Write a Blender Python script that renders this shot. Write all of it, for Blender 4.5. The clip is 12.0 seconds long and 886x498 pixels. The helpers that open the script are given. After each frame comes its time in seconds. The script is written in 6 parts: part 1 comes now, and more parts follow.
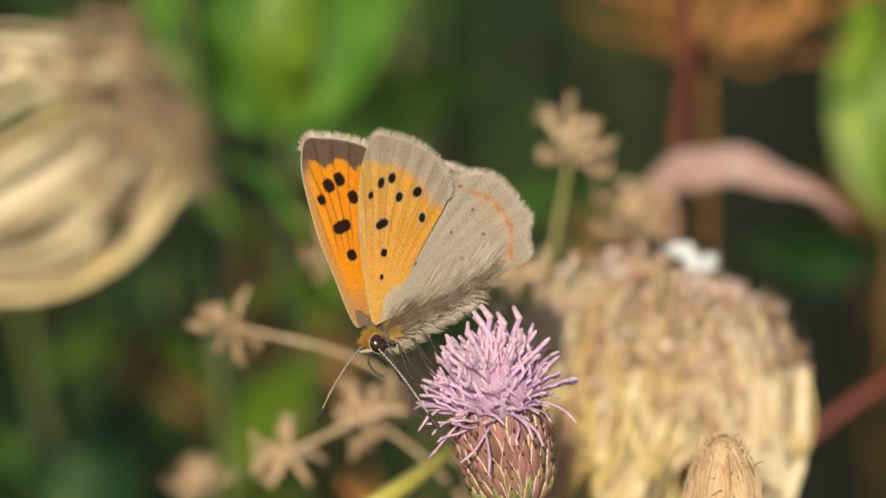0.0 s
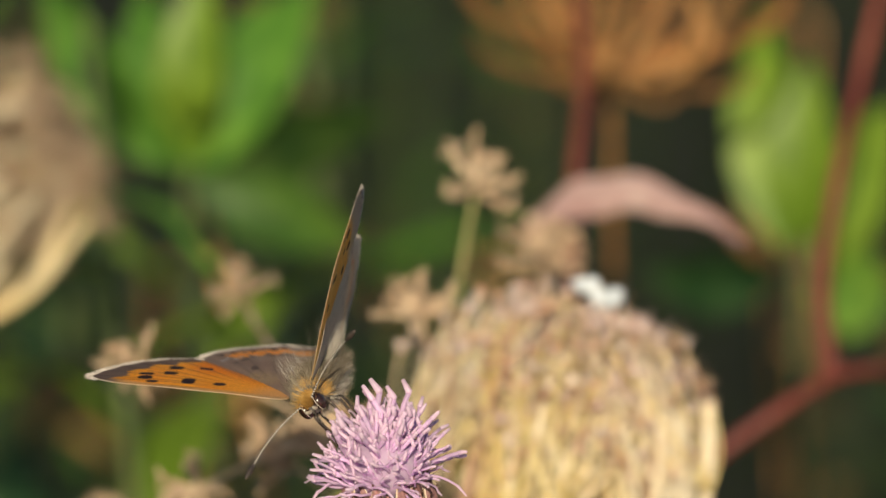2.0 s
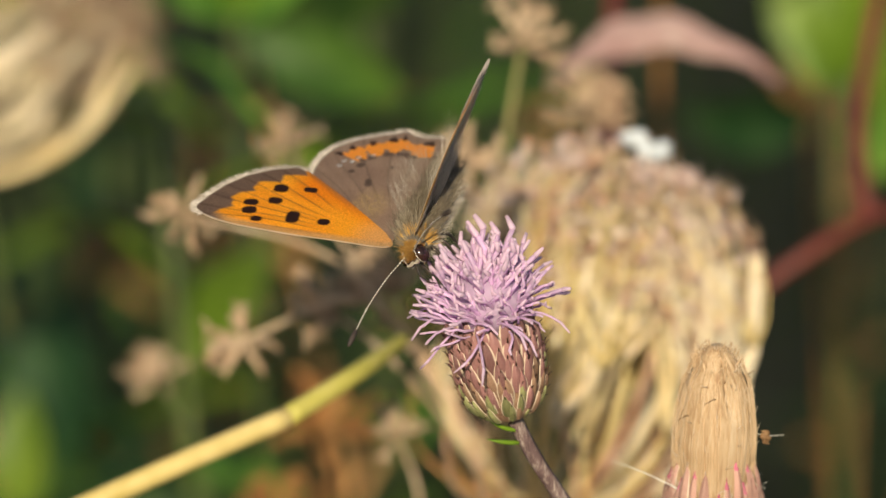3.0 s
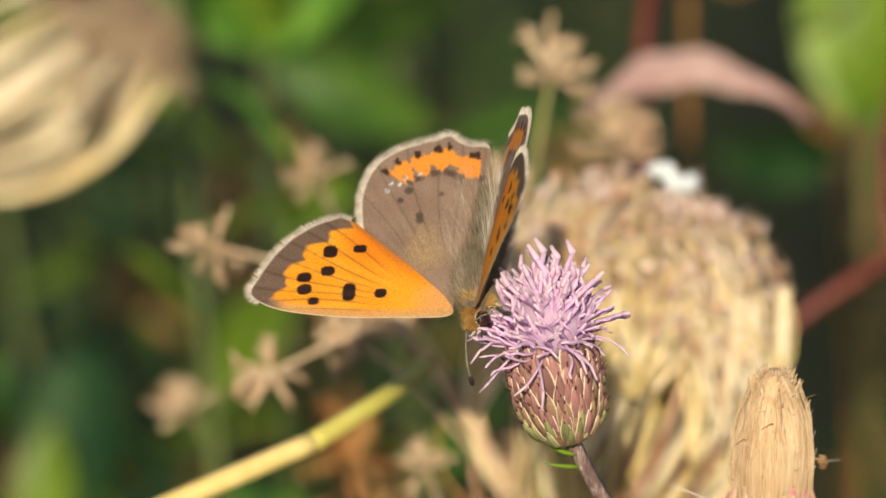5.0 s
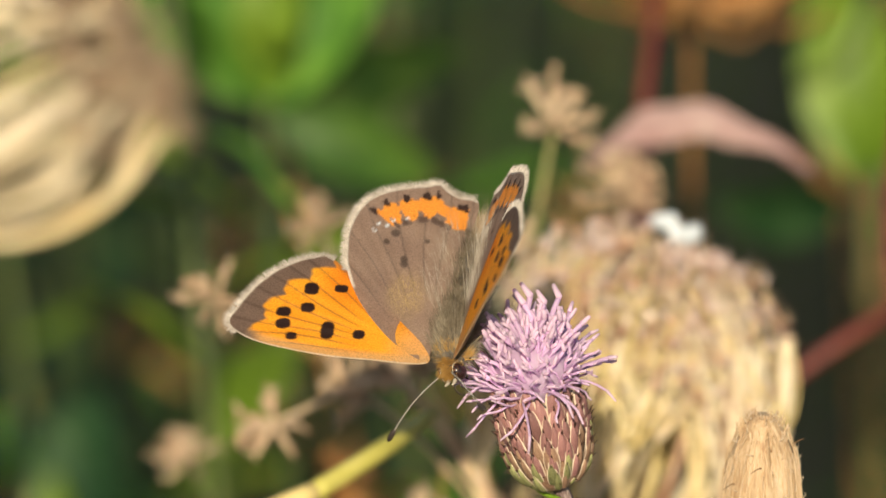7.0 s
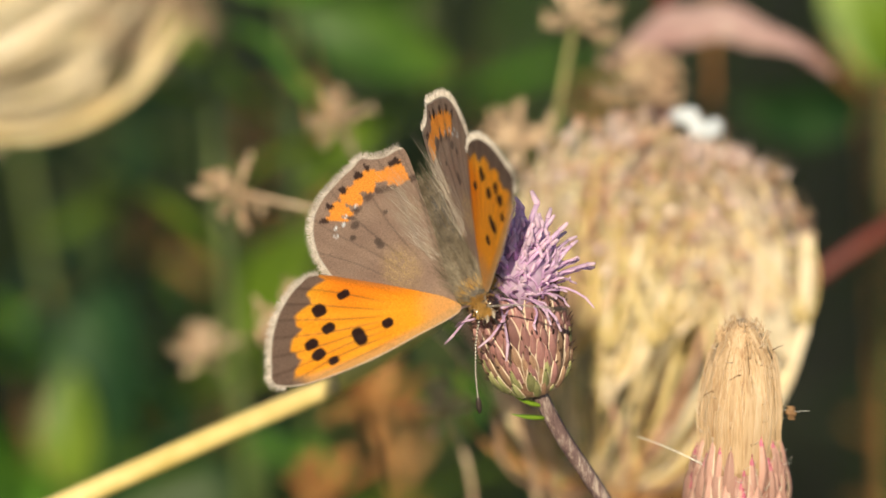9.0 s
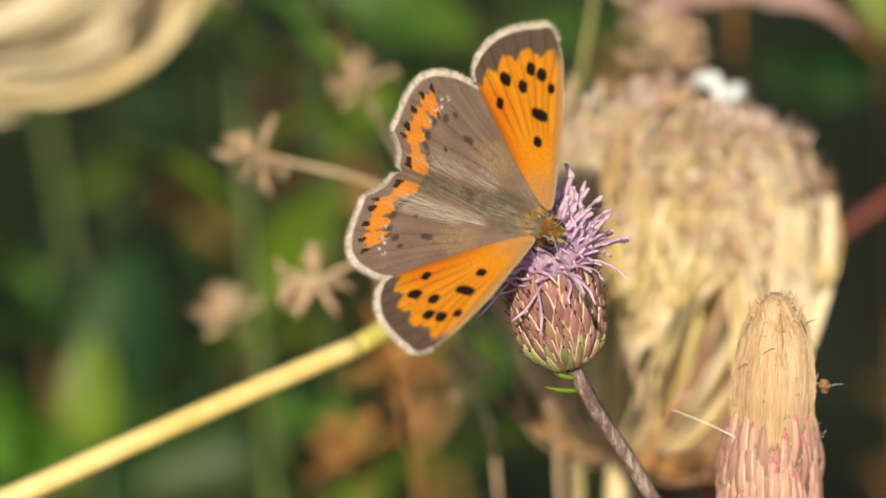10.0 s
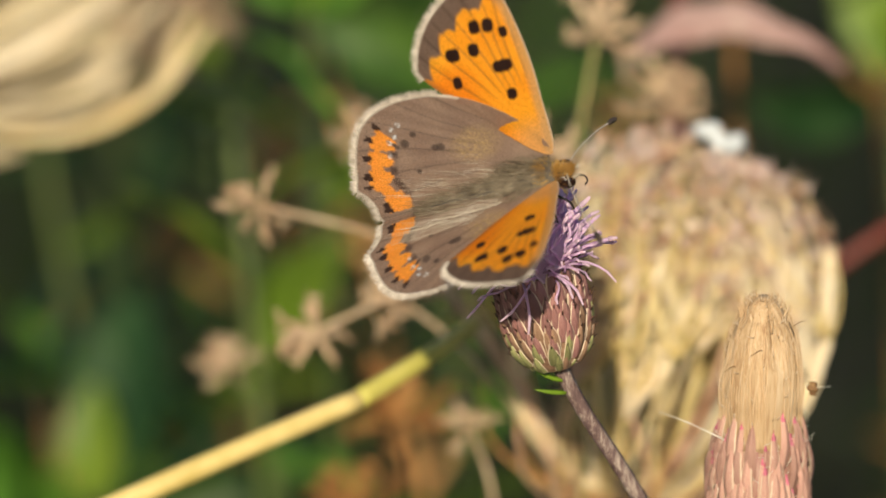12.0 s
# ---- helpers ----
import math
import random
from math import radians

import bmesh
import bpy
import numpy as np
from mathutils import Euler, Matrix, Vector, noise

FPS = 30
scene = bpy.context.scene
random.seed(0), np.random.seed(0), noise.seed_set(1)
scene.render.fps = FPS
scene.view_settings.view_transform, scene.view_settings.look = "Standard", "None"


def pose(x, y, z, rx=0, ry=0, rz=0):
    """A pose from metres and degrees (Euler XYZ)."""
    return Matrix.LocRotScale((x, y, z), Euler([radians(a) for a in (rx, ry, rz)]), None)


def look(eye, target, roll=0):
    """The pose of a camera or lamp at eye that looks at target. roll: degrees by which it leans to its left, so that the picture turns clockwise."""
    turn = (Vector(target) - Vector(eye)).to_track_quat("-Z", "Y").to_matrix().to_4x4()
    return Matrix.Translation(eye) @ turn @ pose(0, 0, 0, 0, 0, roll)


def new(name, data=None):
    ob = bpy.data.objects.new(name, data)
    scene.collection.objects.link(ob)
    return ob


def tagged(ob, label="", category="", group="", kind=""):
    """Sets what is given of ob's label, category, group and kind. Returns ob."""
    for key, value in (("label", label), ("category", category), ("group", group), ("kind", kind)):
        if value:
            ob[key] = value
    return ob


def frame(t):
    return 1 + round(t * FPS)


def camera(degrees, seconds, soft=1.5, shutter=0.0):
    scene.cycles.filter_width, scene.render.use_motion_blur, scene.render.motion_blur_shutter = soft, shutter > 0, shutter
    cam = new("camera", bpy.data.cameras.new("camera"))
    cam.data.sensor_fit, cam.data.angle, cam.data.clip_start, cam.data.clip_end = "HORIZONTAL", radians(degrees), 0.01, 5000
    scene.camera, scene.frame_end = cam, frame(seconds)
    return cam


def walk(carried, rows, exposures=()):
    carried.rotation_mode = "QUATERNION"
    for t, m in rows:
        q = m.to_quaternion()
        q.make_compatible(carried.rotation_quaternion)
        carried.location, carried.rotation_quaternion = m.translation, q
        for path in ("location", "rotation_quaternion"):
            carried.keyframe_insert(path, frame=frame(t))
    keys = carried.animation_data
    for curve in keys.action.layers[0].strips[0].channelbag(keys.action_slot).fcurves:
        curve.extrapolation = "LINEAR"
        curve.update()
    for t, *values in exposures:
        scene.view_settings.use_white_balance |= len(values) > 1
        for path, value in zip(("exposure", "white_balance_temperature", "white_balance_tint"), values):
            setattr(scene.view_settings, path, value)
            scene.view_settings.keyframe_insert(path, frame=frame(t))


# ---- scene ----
cam = camera(10.0, 12.0, 1.5)
cam.data.dof.use_dof, cam.data.dof.focus_distance, cam.data.dof.aperture_fstop = True, 0.3700, 26.0
EYE = (0.00000, -0.35665, 0.66588)
walk(cam, [
    (0.0, look(EYE, (-0.00205, 0.00140, 0.55430))), (0.5, look(EYE, (-0.00109, 0.00220, 0.55677))), (1.0, look(EYE, (0.00331, 0.00252, 0.55776))),
    (1.5, look(EYE, (0.00477, 0.00256, 0.55788))), (2.0, look(EYE, (0.00494, 0.00221, 0.55681))), (2.1, look(EYE, (0.00485, 0.00134, 0.55414))),
    (2.2, look(EYE, (0.00469, 0.00052, 0.55159))), (2.3, look(EYE, (0.00444, -0.00023, 0.54928))), (2.4, look(EYE, (0.00414, -0.00059, 0.54817))),
    (2.5, look(EYE, (0.00385, -0.00079, 0.54757))), (3.0, look(EYE, (0.00142, -0.00116, 0.54642))), (3.2, look(EYE, (-0.00013, -0.00129, 0.54602))),
    (4.0, look(EYE, (-0.00046, -0.00098, 0.54700))), (4.8, look(EYE, (-0.00080, -0.00066, 0.54797))), (5.0, look(EYE, (-0.00063, -0.00043, 0.54869))),
    (5.5, look(EYE, (0.00000, 0.00000, 0.55000))), (6.0, look(EYE, (0.00000, 0.00038, 0.55115))), (6.5, look(EYE, (-0.00038, 0.00067, 0.55207))),
    (6.7, look(EYE, (-0.00059, 0.00081, 0.55251))), (7.5, look(EYE, (-0.00121, 0.00050, 0.55155))), (8.3, look(EYE, (-0.00184, 0.00019, 0.55060))),
    (8.5, look(EYE, (-0.00197, -0.00030, 0.54908))), (9.0, look(EYE, (-0.00234, -0.00168, 0.54483))), (9.5, look(EYE, (-0.00331, -0.00220, 0.54323))),
    (10.0, look(EYE, (-0.00398, -0.00252, 0.54224))), (10.5, look(EYE, (-0.00410, -0.00257, 0.54208))), (11.0, look(EYE, (-0.00364, -0.00226, 0.54304))),
    (11.5, look(EYE, (-0.00368, -0.00155, 0.54522))), (12.0, look(EYE, (-0.00398, -0.00136, 0.54582))),
], [(0.0, 0.39), (3.2, 0.39), (4.8, 0.58), (10.7, 0.59), (11.2, 0.66), (11.5, 0.68), (12.0, 0.43)])

# directions of the plan: right, up and away as seen from the camera's stand
RIGHT, UP, AWAY = Vector((1, 0, 0)), Vector((0, 0.30902, 0.95106)), Vector((0, 0.95106, -0.30902))


def spot(a, b, c):
    """A place c millimetres behind the flower, on the line of sight a to the right and b up in millimetres at the flower's distance."""
    k = (375 + c) / 375
    return Vector((0, 0, 0.55)) + (RIGHT * a * k + UP * b * k + AWAY * c) * 0.001


JOINT, THISTLE_FOOT = Vector((0.00624, -0.00506, 0.53444)), Vector((0.02424, -0.00106, 0.00000))
SEED_TOP, SEED_FOOT = Vector((0.02157, -0.00251, 0.53904)), Vector((0.02657, 0.00049, 0.00000))

# ---------- light ----------
world = bpy.data.worlds.new("sky")
scene.world = world
world.use_nodes = True
wn = world.node_tree.nodes
sky = wn.new("ShaderNodeTexSky")
sky.sky_type, sky.sun_disc = "NISHITA", False
SUN = Vector((-0.06, -0.87, 0.43)).normalized()
sky.sun_elevation = math.asin(SUN.z)
sky.sun_rotation = math.atan2(SUN.x, SUN.y)
world.node_tree.links.new(sky.outputs[0], wn["Background"].inputs[0])
wn["Background"].inputs[1].default_value = 0.065
sun = new("sun", bpy.data.lights.new("sun", "SUN"))
sun.data.energy, sun.data.angle, sun.data.color = 4.4, radians(0.5), (1.0, 0.875, 0.64)
sun.matrix_world = look(SUN * 5, (0, 0, 0))

MM = 0.001
rng = random.Random(7)


# ---------- materials ----------
def material(name, dark, mid, light, size, rough=0.6, bump=0.15, glow=0.0, vary=0.0, spec=0.3, stretch=(1, 1, 1), back=None):
    """A mottled surface: broad and fine variation of the size given in metres; glow: share of light let through."""
    m = bpy.data.materials.new(name)
    m.use_nodes = True
    n, k = m.node_tree.nodes, m.node_tree.links
    p = n["Principled BSDF"]
    p.inputs["Roughness"].default_value = rough
    p.inputs["Specular IOR Level"].default_value = spec
    co = n.new("ShaderNodeTexCoord")
    mp = n.new("ShaderNodeMapping")
    mp.inputs["Scale"].default_value = stretch
    k.new(co.outputs["Object"], mp.inputs["Vector"])
    broad, fine = n.new("ShaderNodeTexNoise"), n.new("ShaderNodeTexNoise")
    for tex, s, det in ((broad, 1 / size, 3), (fine, 6 / size, 5)):
        tex.inputs["Scale"].default_value, tex.inputs["Detail"].default_value = s, det
        k.new(mp.outputs[0], tex.inputs["Vector"])
    mix = n.new("ShaderNodeMath")
    mix.operation = "MULTIPLY_ADD"
    mix.inputs[1].default_value = 0.4
    k.new(fine.outputs[0], mix.inputs[0])
    half = n.new("ShaderNodeMath")
    half.operation = "MULTIPLY"
    half.inputs[1].default_value = 0.6
    k.new(broad.outputs[0], half.inputs[0])
    k.new(half.outputs[0], mix.inputs[2])
    ramp = n.new("ShaderNodeValToRGB")
    ramp.color_ramp.elements[0].position, ramp.color_ramp.elements[0].color = 0.34, (*dark, 1)
    ramp.color_ramp.elements[1].position, ramp.color_ramp.elements[1].color = 0.66, (*light, 1)
    ramp.color_ramp.elements.new(0.5).color = (*mid, 1)
    k.new(mix.outputs[0], ramp.inputs[0])
    out = ramp.outputs[0]
    if vary:
        info, hue, rng_map = n.new("ShaderNodeObjectInfo"), n.new("ShaderNodeHueSaturation"), n.new("ShaderNodeMapRange")
        rng_map.inputs["To Min"].default_value, rng_map.inputs["To Max"].default_value = 1 - vary, 1 + vary
        k.new(info.outputs["Random"], rng_map.inputs["Value"])
        k.new(rng_map.outputs[0], hue.inputs["Value"])
        k.new(out, hue.inputs["Color"])
        out = hue.outputs[0]
    k.new(out, p.inputs["Base Color"])
    if bump:
        b = n.new("ShaderNodeBump")
        b.inputs["Strength"].default_value, b.inputs["Distance"].default_value = bump, size * 0.04
        k.new(fine.outputs[0], b.inputs["Height"])
        k.new(b.outputs[0], p.inputs["Normal"])
    if glow:
        tr, sh = n.new("ShaderNodeBsdfTranslucent"), n.new("ShaderNodeMixShader")
        sh.inputs[0].default_value = glow
        k.new(out, tr.inputs["Color"])
        k.new(p.outputs[0], sh.inputs[1])
        k.new(tr.outputs[0], sh.inputs[2])
        k.new(sh.outputs[0], n["Material Output"].inputs["Surface"])
    return m


def wing_material():
    """Scaled wing surface: its pattern is stored with the mesh; a fine grain and a little light let through."""
    m = bpy.data.materials.new("wing scales")
    m.use_nodes = True
    n, k = m.node_tree.nodes, m.node_tree.links
    p = n["Principled BSDF"]
    p.inputs["Roughness"].default_value, p.inputs["Specular IOR Level"].default_value = 0.55, 0.25
    a = n.new("ShaderNodeAttribute")
    a.attribute_name = "pattern"
    co, tex, mr, mul = n.new("ShaderNodeTexCoord"), n.new("ShaderNodeTexNoise"), n.new("ShaderNodeMapRange"), n.new("ShaderNodeMix")
    tex.inputs["Scale"].default_value, tex.inputs["Detail"].default_value = 9000, 2
    mr.inputs["From Min"].default_value, mr.inputs["From Max"].default_value = 0.3, 0.7
    mr.inputs["To Min"].default_value, mr.inputs["To Max"].default_value = 0.72, 1.22
    k.new(co.outputs["Object"], tex.inputs["Vector"])
    k.new(tex.outputs[0], mr.inputs["Value"])
    mul.data_type, mul.blend_type = "RGBA", "MULTIPLY"
    mul.inputs["Factor"].default_value = 1
    k.new(a.outputs["Color"], mul.inputs["A"])
    k.new(mr.outputs[0], mul.inputs["B"])
    k.new(mul.outputs["Result"], p.inputs["Base Color"])
    b = n.new("ShaderNodeBump")
    b.inputs["Strength"].default_value, b.inputs["Distance"].default_value = 0.35, 0.00005
    k.new(tex.outputs[0], b.inputs["Height"])
    k.new(b.outputs[0], p.inputs["Normal"])
    tr, sh = n.new("ShaderNodeBsdfTranslucent"), n.new("ShaderNodeMixShader")
    sh.inputs[0].default_value = 0.5
    gam = n.new("ShaderNodeGamma")
    gam.inputs["Gamma"].default_value = 0.55
    k.new(mul.outputs["Result"], gam.inputs["Color"])
    k.new(gam.outputs[0], tr.inputs["Color"])
    k.new(p.outputs[0], sh.inputs[1])
    k.new(tr.outputs[0], sh.inputs[2])
    k.new(sh.outputs[0], n["Material Output"].inputs["Surface"])
    return m


WING = wing_material()
FRINGE = material("pale fringe", (0.38, 0.33, 0.28), (0.54, 0.48, 0.42), (0.70, 0.64, 0.58), 0.0005, 0.8, 0, 0.3)
FUR = material("grey brown fur", (0.09, 0.07, 0.045), (0.20, 0.16, 0.11), (0.38, 0.32, 0.235), 0.0012, 0.8, 0, 0.2)
GOLDFUR = material("tawny fur", (0.34, 0.17, 0.035), (0.56, 0.32, 0.085), (0.72, 0.5, 0.2), 0.0012, 0.75, 0, 0.2)
PALEFUR = material("whitish fur", (0.42, 0.35, 0.27), (0.58, 0.51, 0.42), (0.74, 0.68, 0.6), 0.0012, 0.8, 0, 0.3)
CHITIN = material("dark body", (0.05, 0.045, 0.045), (0.09, 0.08, 0.075), (0.15, 0.13, 0.11), 0.001, 0.5, 0.2)
EYE_MAT = material("dark eye", (0.012, 0.006, 0.005), (0.022, 0.010, 0.008), (0.04, 0.018, 0.012), 0.0006, 0.18, 0, 0, 0, 0.6)
BLACK = material("black bands", (0.02, 0.015, 0.012), (0.04, 0.03, 0.025), (0.07, 0.05, 0.04), 0.0006, 0.6, 0.1)
WHITE = material("white bands", (0.44, 0.39, 0.32), (0.56, 0.51, 0.44), (0.68, 0.64, 0.57), 0.0006, 0.7, 0)
FLORET = material("lilac floret", (0.74, 0.50, 0.75), (0.84, 0.63, 0.84), (0.90, 0.76, 0.91), 0.004, 0.5, 0.1, 0.6, 0.16)
FLORET_TIP = material("pale pink tip", (0.74, 0.52, 0.70), (0.82, 0.63, 0.77), (0.88, 0.73, 0.82), 0.003, 0.5, 0, 0.5, 0.08)
SCALE_LOW = material("green scale", (0.12, 0.13, 0.045), (0.24, 0.24, 0.10), (0.37, 0.34, 0.18), 0.0007, 0.42, 0.6, 0.05, 0.25, 0.5, (1, 0.4, 1))
SCALE_MID = material("olive brown scale", (0.12, 0.06, 0.04), (0.24, 0.14, 0.09), (0.38, 0.26, 0.17), 0.0007, 0.40, 0.6, 0.05, 0.3, 0.5, (1, 0.4, 1))
SCALE_TOP = material("purple scale", (0.12, 0.045, 0.05), (0.26, 0.12, 0.115), (0.42, 0.26, 0.21), 0.0007, 0.38, 0.6, 0.05, 0.3, 0.5, (1, 0.4, 1))
EDGE = material("woolly scale margin", (0.40, 0.29, 0.21), (0.56, 0.44, 0.33), (0.72, 0.62, 0.50), 0.0006, 0.7, 0.1)
SPINE = material("dark spine", (0.05, 0.025, 0.02), (0.10, 0.05, 0.035), (0.16, 0.09, 0.06), 0.0008, 0.5, 0)
STALK = material("purplish grooved stalk", (0.05, 0.028, 0.03), (0.14, 0.09, 0.085), (0.48, 0.40, 0.34), 0.0007, 0.55, 0.6, 0, 0, 0.3, (1, 1, 0.12))
PAPPUS = material("tan pappus", (0.4, 0.235, 0.12), (0.62, 0.44, 0.265), (0.74, 0.58, 0.4), 0.0010, 0.65, 0.3, 0.25, 0.10, 0.3, (1, 1, 0.06))
PINKBRACT = material("pinkish dry bract", (0.30, 0.11, 0.11), (0.46, 0.26, 0.21), (0.62, 0.45, 0.34), 0.0007, 0.5, 0.4, 0.15, 0.25, 0.3, (1, 1, 0.12))
MAGENTA = material("magenta bract tip", (0.30, 0.05, 0.10), (0.46, 0.11, 0.18), (0.58, 0.24, 0.28), 0.001, 0.5, 0.1, 0.1, 0.2)
CREAM = material("cream dry ray", (0.68, 0.52, 0.33), (0.79, 0.66, 0.46), (0.88, 0.80, 0.64), 0.004, 0.55, 0.2, 0.15, 0.15)
STRAW_PALE = material("pale straw ray", (0.62, 0.45, 0.21), (0.74, 0.59, 0.32), (0.82, 0.71, 0.47), 0.004, 0.5, 0.2, 0.15, 0.12)
SEED = material("pinkish grey dried seeds", (0.50, 0.33, 0.31), (0.72, 0.56, 0.50), (0.86, 0.75, 0.68), 0.002, 0.8, 0.3, 0.15, 0.2)
TANDRY = material("pinkish tan dried flower", (0.33, 0.205, 0.125), (0.48, 0.34, 0.22), (0.62, 0.48, 0.34), 0.003, 0.75, 0.3, 0.1, 0.15)
ORANGETAN = material("orange tan dry bract", (0.34, 0.15, 0.05), (0.54, 0.28, 0.10), (0.70, 0.45, 0.20), 0.004, 0.6, 0.2, 0.2, 0.2)
STRAW_GREY = material("greyish straw ray", (0.44, 0.35, 0.21), (0.58, 0.48, 0.31), (0.70, 0.61, 0.44), 0.004, 0.6, 0.2, 0.2, 0.12)
RUST = material("rusty dried flower", (0.16, 0.06, 0.02), (0.3, 0.135, 0.04), (0.43, 0.23, 0.085), 0.005, 0.8, 0.3, 0.1, 0.15)
YELLOWSTEM = material("yellow straw stem", (0.50, 0.38, 0.12), (0.64, 0.50, 0.20), (0.72, 0.60, 0.30), 0.012, 0.5, 0.15, 0.1)
GREENSTEM = material("yellow green stem", (0.34, 0.31, 0.05), (0.47, 0.42, 0.09), (0.57, 0.50, 0.15), 0.012, 0.5, 0.15, 0.15)
REDSTEM = material("red stem", (0.07, 0.012, 0.010), (0.12, 0.024, 0.018), (0.20, 0.055, 0.035), 0.012, 0.45, 0.2, 0.05, 0.15)
PINKLEAF = material("pink leaf", (0.32, 0.17, 0.16), (0.44, 0.28, 0.26), (0.54, 0.4, 0.36), 0.012, 0.5, 0.2, 0.3)
LEAF = material("green leaf", (0.02, 0.06, 0.006), (0.065, 0.16, 0.018), (0.17, 0.29, 0.04), 0.02, 0.45, 0.2, 0.4, 0.75)
# nearly black: the shade deep in the foliage is put into this green
LEAF_SHADED = material("blue green leaf darkened for shade", (0.004, 0.017, 0.005), (0.013, 0.043, 0.013), (0.045, 0.09, 0.03), 0.02, 0.5, 0.2, 0.3, 0.5)
# lighter copy of the leaf green; among the weeds its colour supplies sunlit highlights
LEAF_BRIGHT = material("sunny green leaf", (0.08, 0.15, 0.01), (0.16, 0.26, 0.02), (0.28, 0.37, 0.06), 0.02, 0.45, 0.2, 0.4, 0.25)
LEAF_DRY = material("browning leaf", (0.16, 0.085, 0.02), (0.32, 0.19, 0.045), (0.46, 0.31, 0.09), 0.02, 0.6, 0.2, 0.3, 0.3)
PLANTSTEM = material("green plant stem", (0.05, 0.07, 0.02), (0.08, 0.11, 0.03), (0.13, 0.15, 0.05), 0.01, 0.5, 0.2)
# soil and grass colours are lowered to paint the dark shade between weeds
SHADED_SOIL = material("mossy soil darkened for shade", (0.006, 0.006, 0.003), (0.012, 0.013, 0.005), (0.024, 0.027, 0.009), 0.12, 0.9, 0.5)
SHADED_GRASS = material("meadow grass darkened for shade", (0.004, 0.011, 0.002), (0.010, 0.023, 0.004), (0.03, 0.045, 0.010), 0.03, 0.6, 0, 0.3)
DOWN = material("white plant down", (0.48, 0.52, 0.56), (0.60, 0.64, 0.68), (0.72, 0.75, 0.78), 0.002, 0.7, 0.1, 0.2)
DRYGREEN = material("pale olive stalk", (0.26, 0.24, 0.08), (0.38, 0.34, 0.14), (0.50, 0.44, 0.22), 0.01, 0.6, 0.2, 0.1)
SILK = material("silk thread", (0.6, 0.56, 0.48), (0.72, 0.68, 0.6), (0.8, 0.78, 0.7), 0.002, 0.4, 0)
YELLOWRAY = material("yellow dry ray", (0.58, 0.40, 0.13), (0.72, 0.56, 0.24), (0.82, 0.70, 0.40), 0.004, 0.5, 0.2, 0.2, 0.15)
PINKRAY = material("pinkish brown dry ray", (0.40, 0.20, 0.12), (0.58, 0.35, 0.23), (0.72, 0.52, 0.38), 0.004, 0.6, 0.2, 0.2, 0.2)
HAIR = material("pale loose hair", (0.66, 0.50, 0.33), (0.76, 0.62, 0.46), (0.84, 0.74, 0.60), 0.001, 0.6, 0, 0.3)
WITHER = material("shrivelled brown floret", (0.10, 0.05, 0.02), (0.2, 0.11, 0.05), (0.34, 0.21, 0.1), 0.0008, 0.7, 0.2)


# ---------- mesh helpers ----------
def part(name, bm, mat, parent=None, label="", m=None):
    """Links a bmesh as one mesh object under a thing or a part."""
    me = bpy.data.meshes.new(name)
    bm.to_mesh(me)
    bm.free()
    for one in (mat if isinstance(mat, (list, tuple)) else [mat]):
        me.materials.append(one)
    for f in me.polygons:
        f.use_smooth = True
    return placed(name, me, parent, label, m)


def placed(name, me, parent=None, label="", m=None):
    ob = new(name, me)
    if parent is not None:
        ob.parent = parent
    if m is not None:
        ob.matrix_basis = m
    return tagged(ob, label)


def thing(name, at, label, category, group="", kind=""):
    ob = new(name)
    ob.empty_display_size = 0.005
    ob.matrix_basis = Matrix.Translation(at)
    return tagged(ob, label, category, group, kind)


def tube(bm, pts, radii, n=6, slot=0, cap=True):
    """A tube along points, its radius going through the radii given."""
    pts = [Vector(p) for p in pts]
    rings = []
    side = None
    for i, p in enumerate(pts):
        d = (pts[min(i + 1, len(pts) - 1)] - pts[max(i - 1, 0)]).normalized()
        if side is None:
            side = d.orthogonal().normalized()
        side = (side - d * side.dot(d)).normalized()
        up = d.cross(side)
        f = i / (len(pts) - 1) * (len(radii) - 1)
        a = min(int(f), len(radii) - 2) if len(radii) > 1 else 0
        r = radii[a] + (radii[a + 1] - radii[a]) * (f - a) if len(radii) > 1 else radii[0]
        rings.append([bm.verts.new(p + (side * math.cos(2 * math.pi * j / n) + up * math.sin(2 * math.pi * j / n)) * r) for j in range(n)])
    for a, b in zip(rings, rings[1:]):
        for j in range(n):
            bm.faces.new((a[j], a[(j + 1) % n], b[(j + 1) % n], b[j])).material_index = slot
    if cap:
        bm.faces.new(rings[0][::-1]).material_index = slot
        bm.faces.new(rings[-1]).material_index = slot


def bend(a, b, c, n=8):
    """Points on a smooth arc from a towards b to c."""
    a, b, c = Vector(a), Vector(b), Vector(c)
    return [a * (1 - t) ** 2 + b * 2 * t * (1 - t) + c * t * t for t in (i / n for i in range(n + 1))]


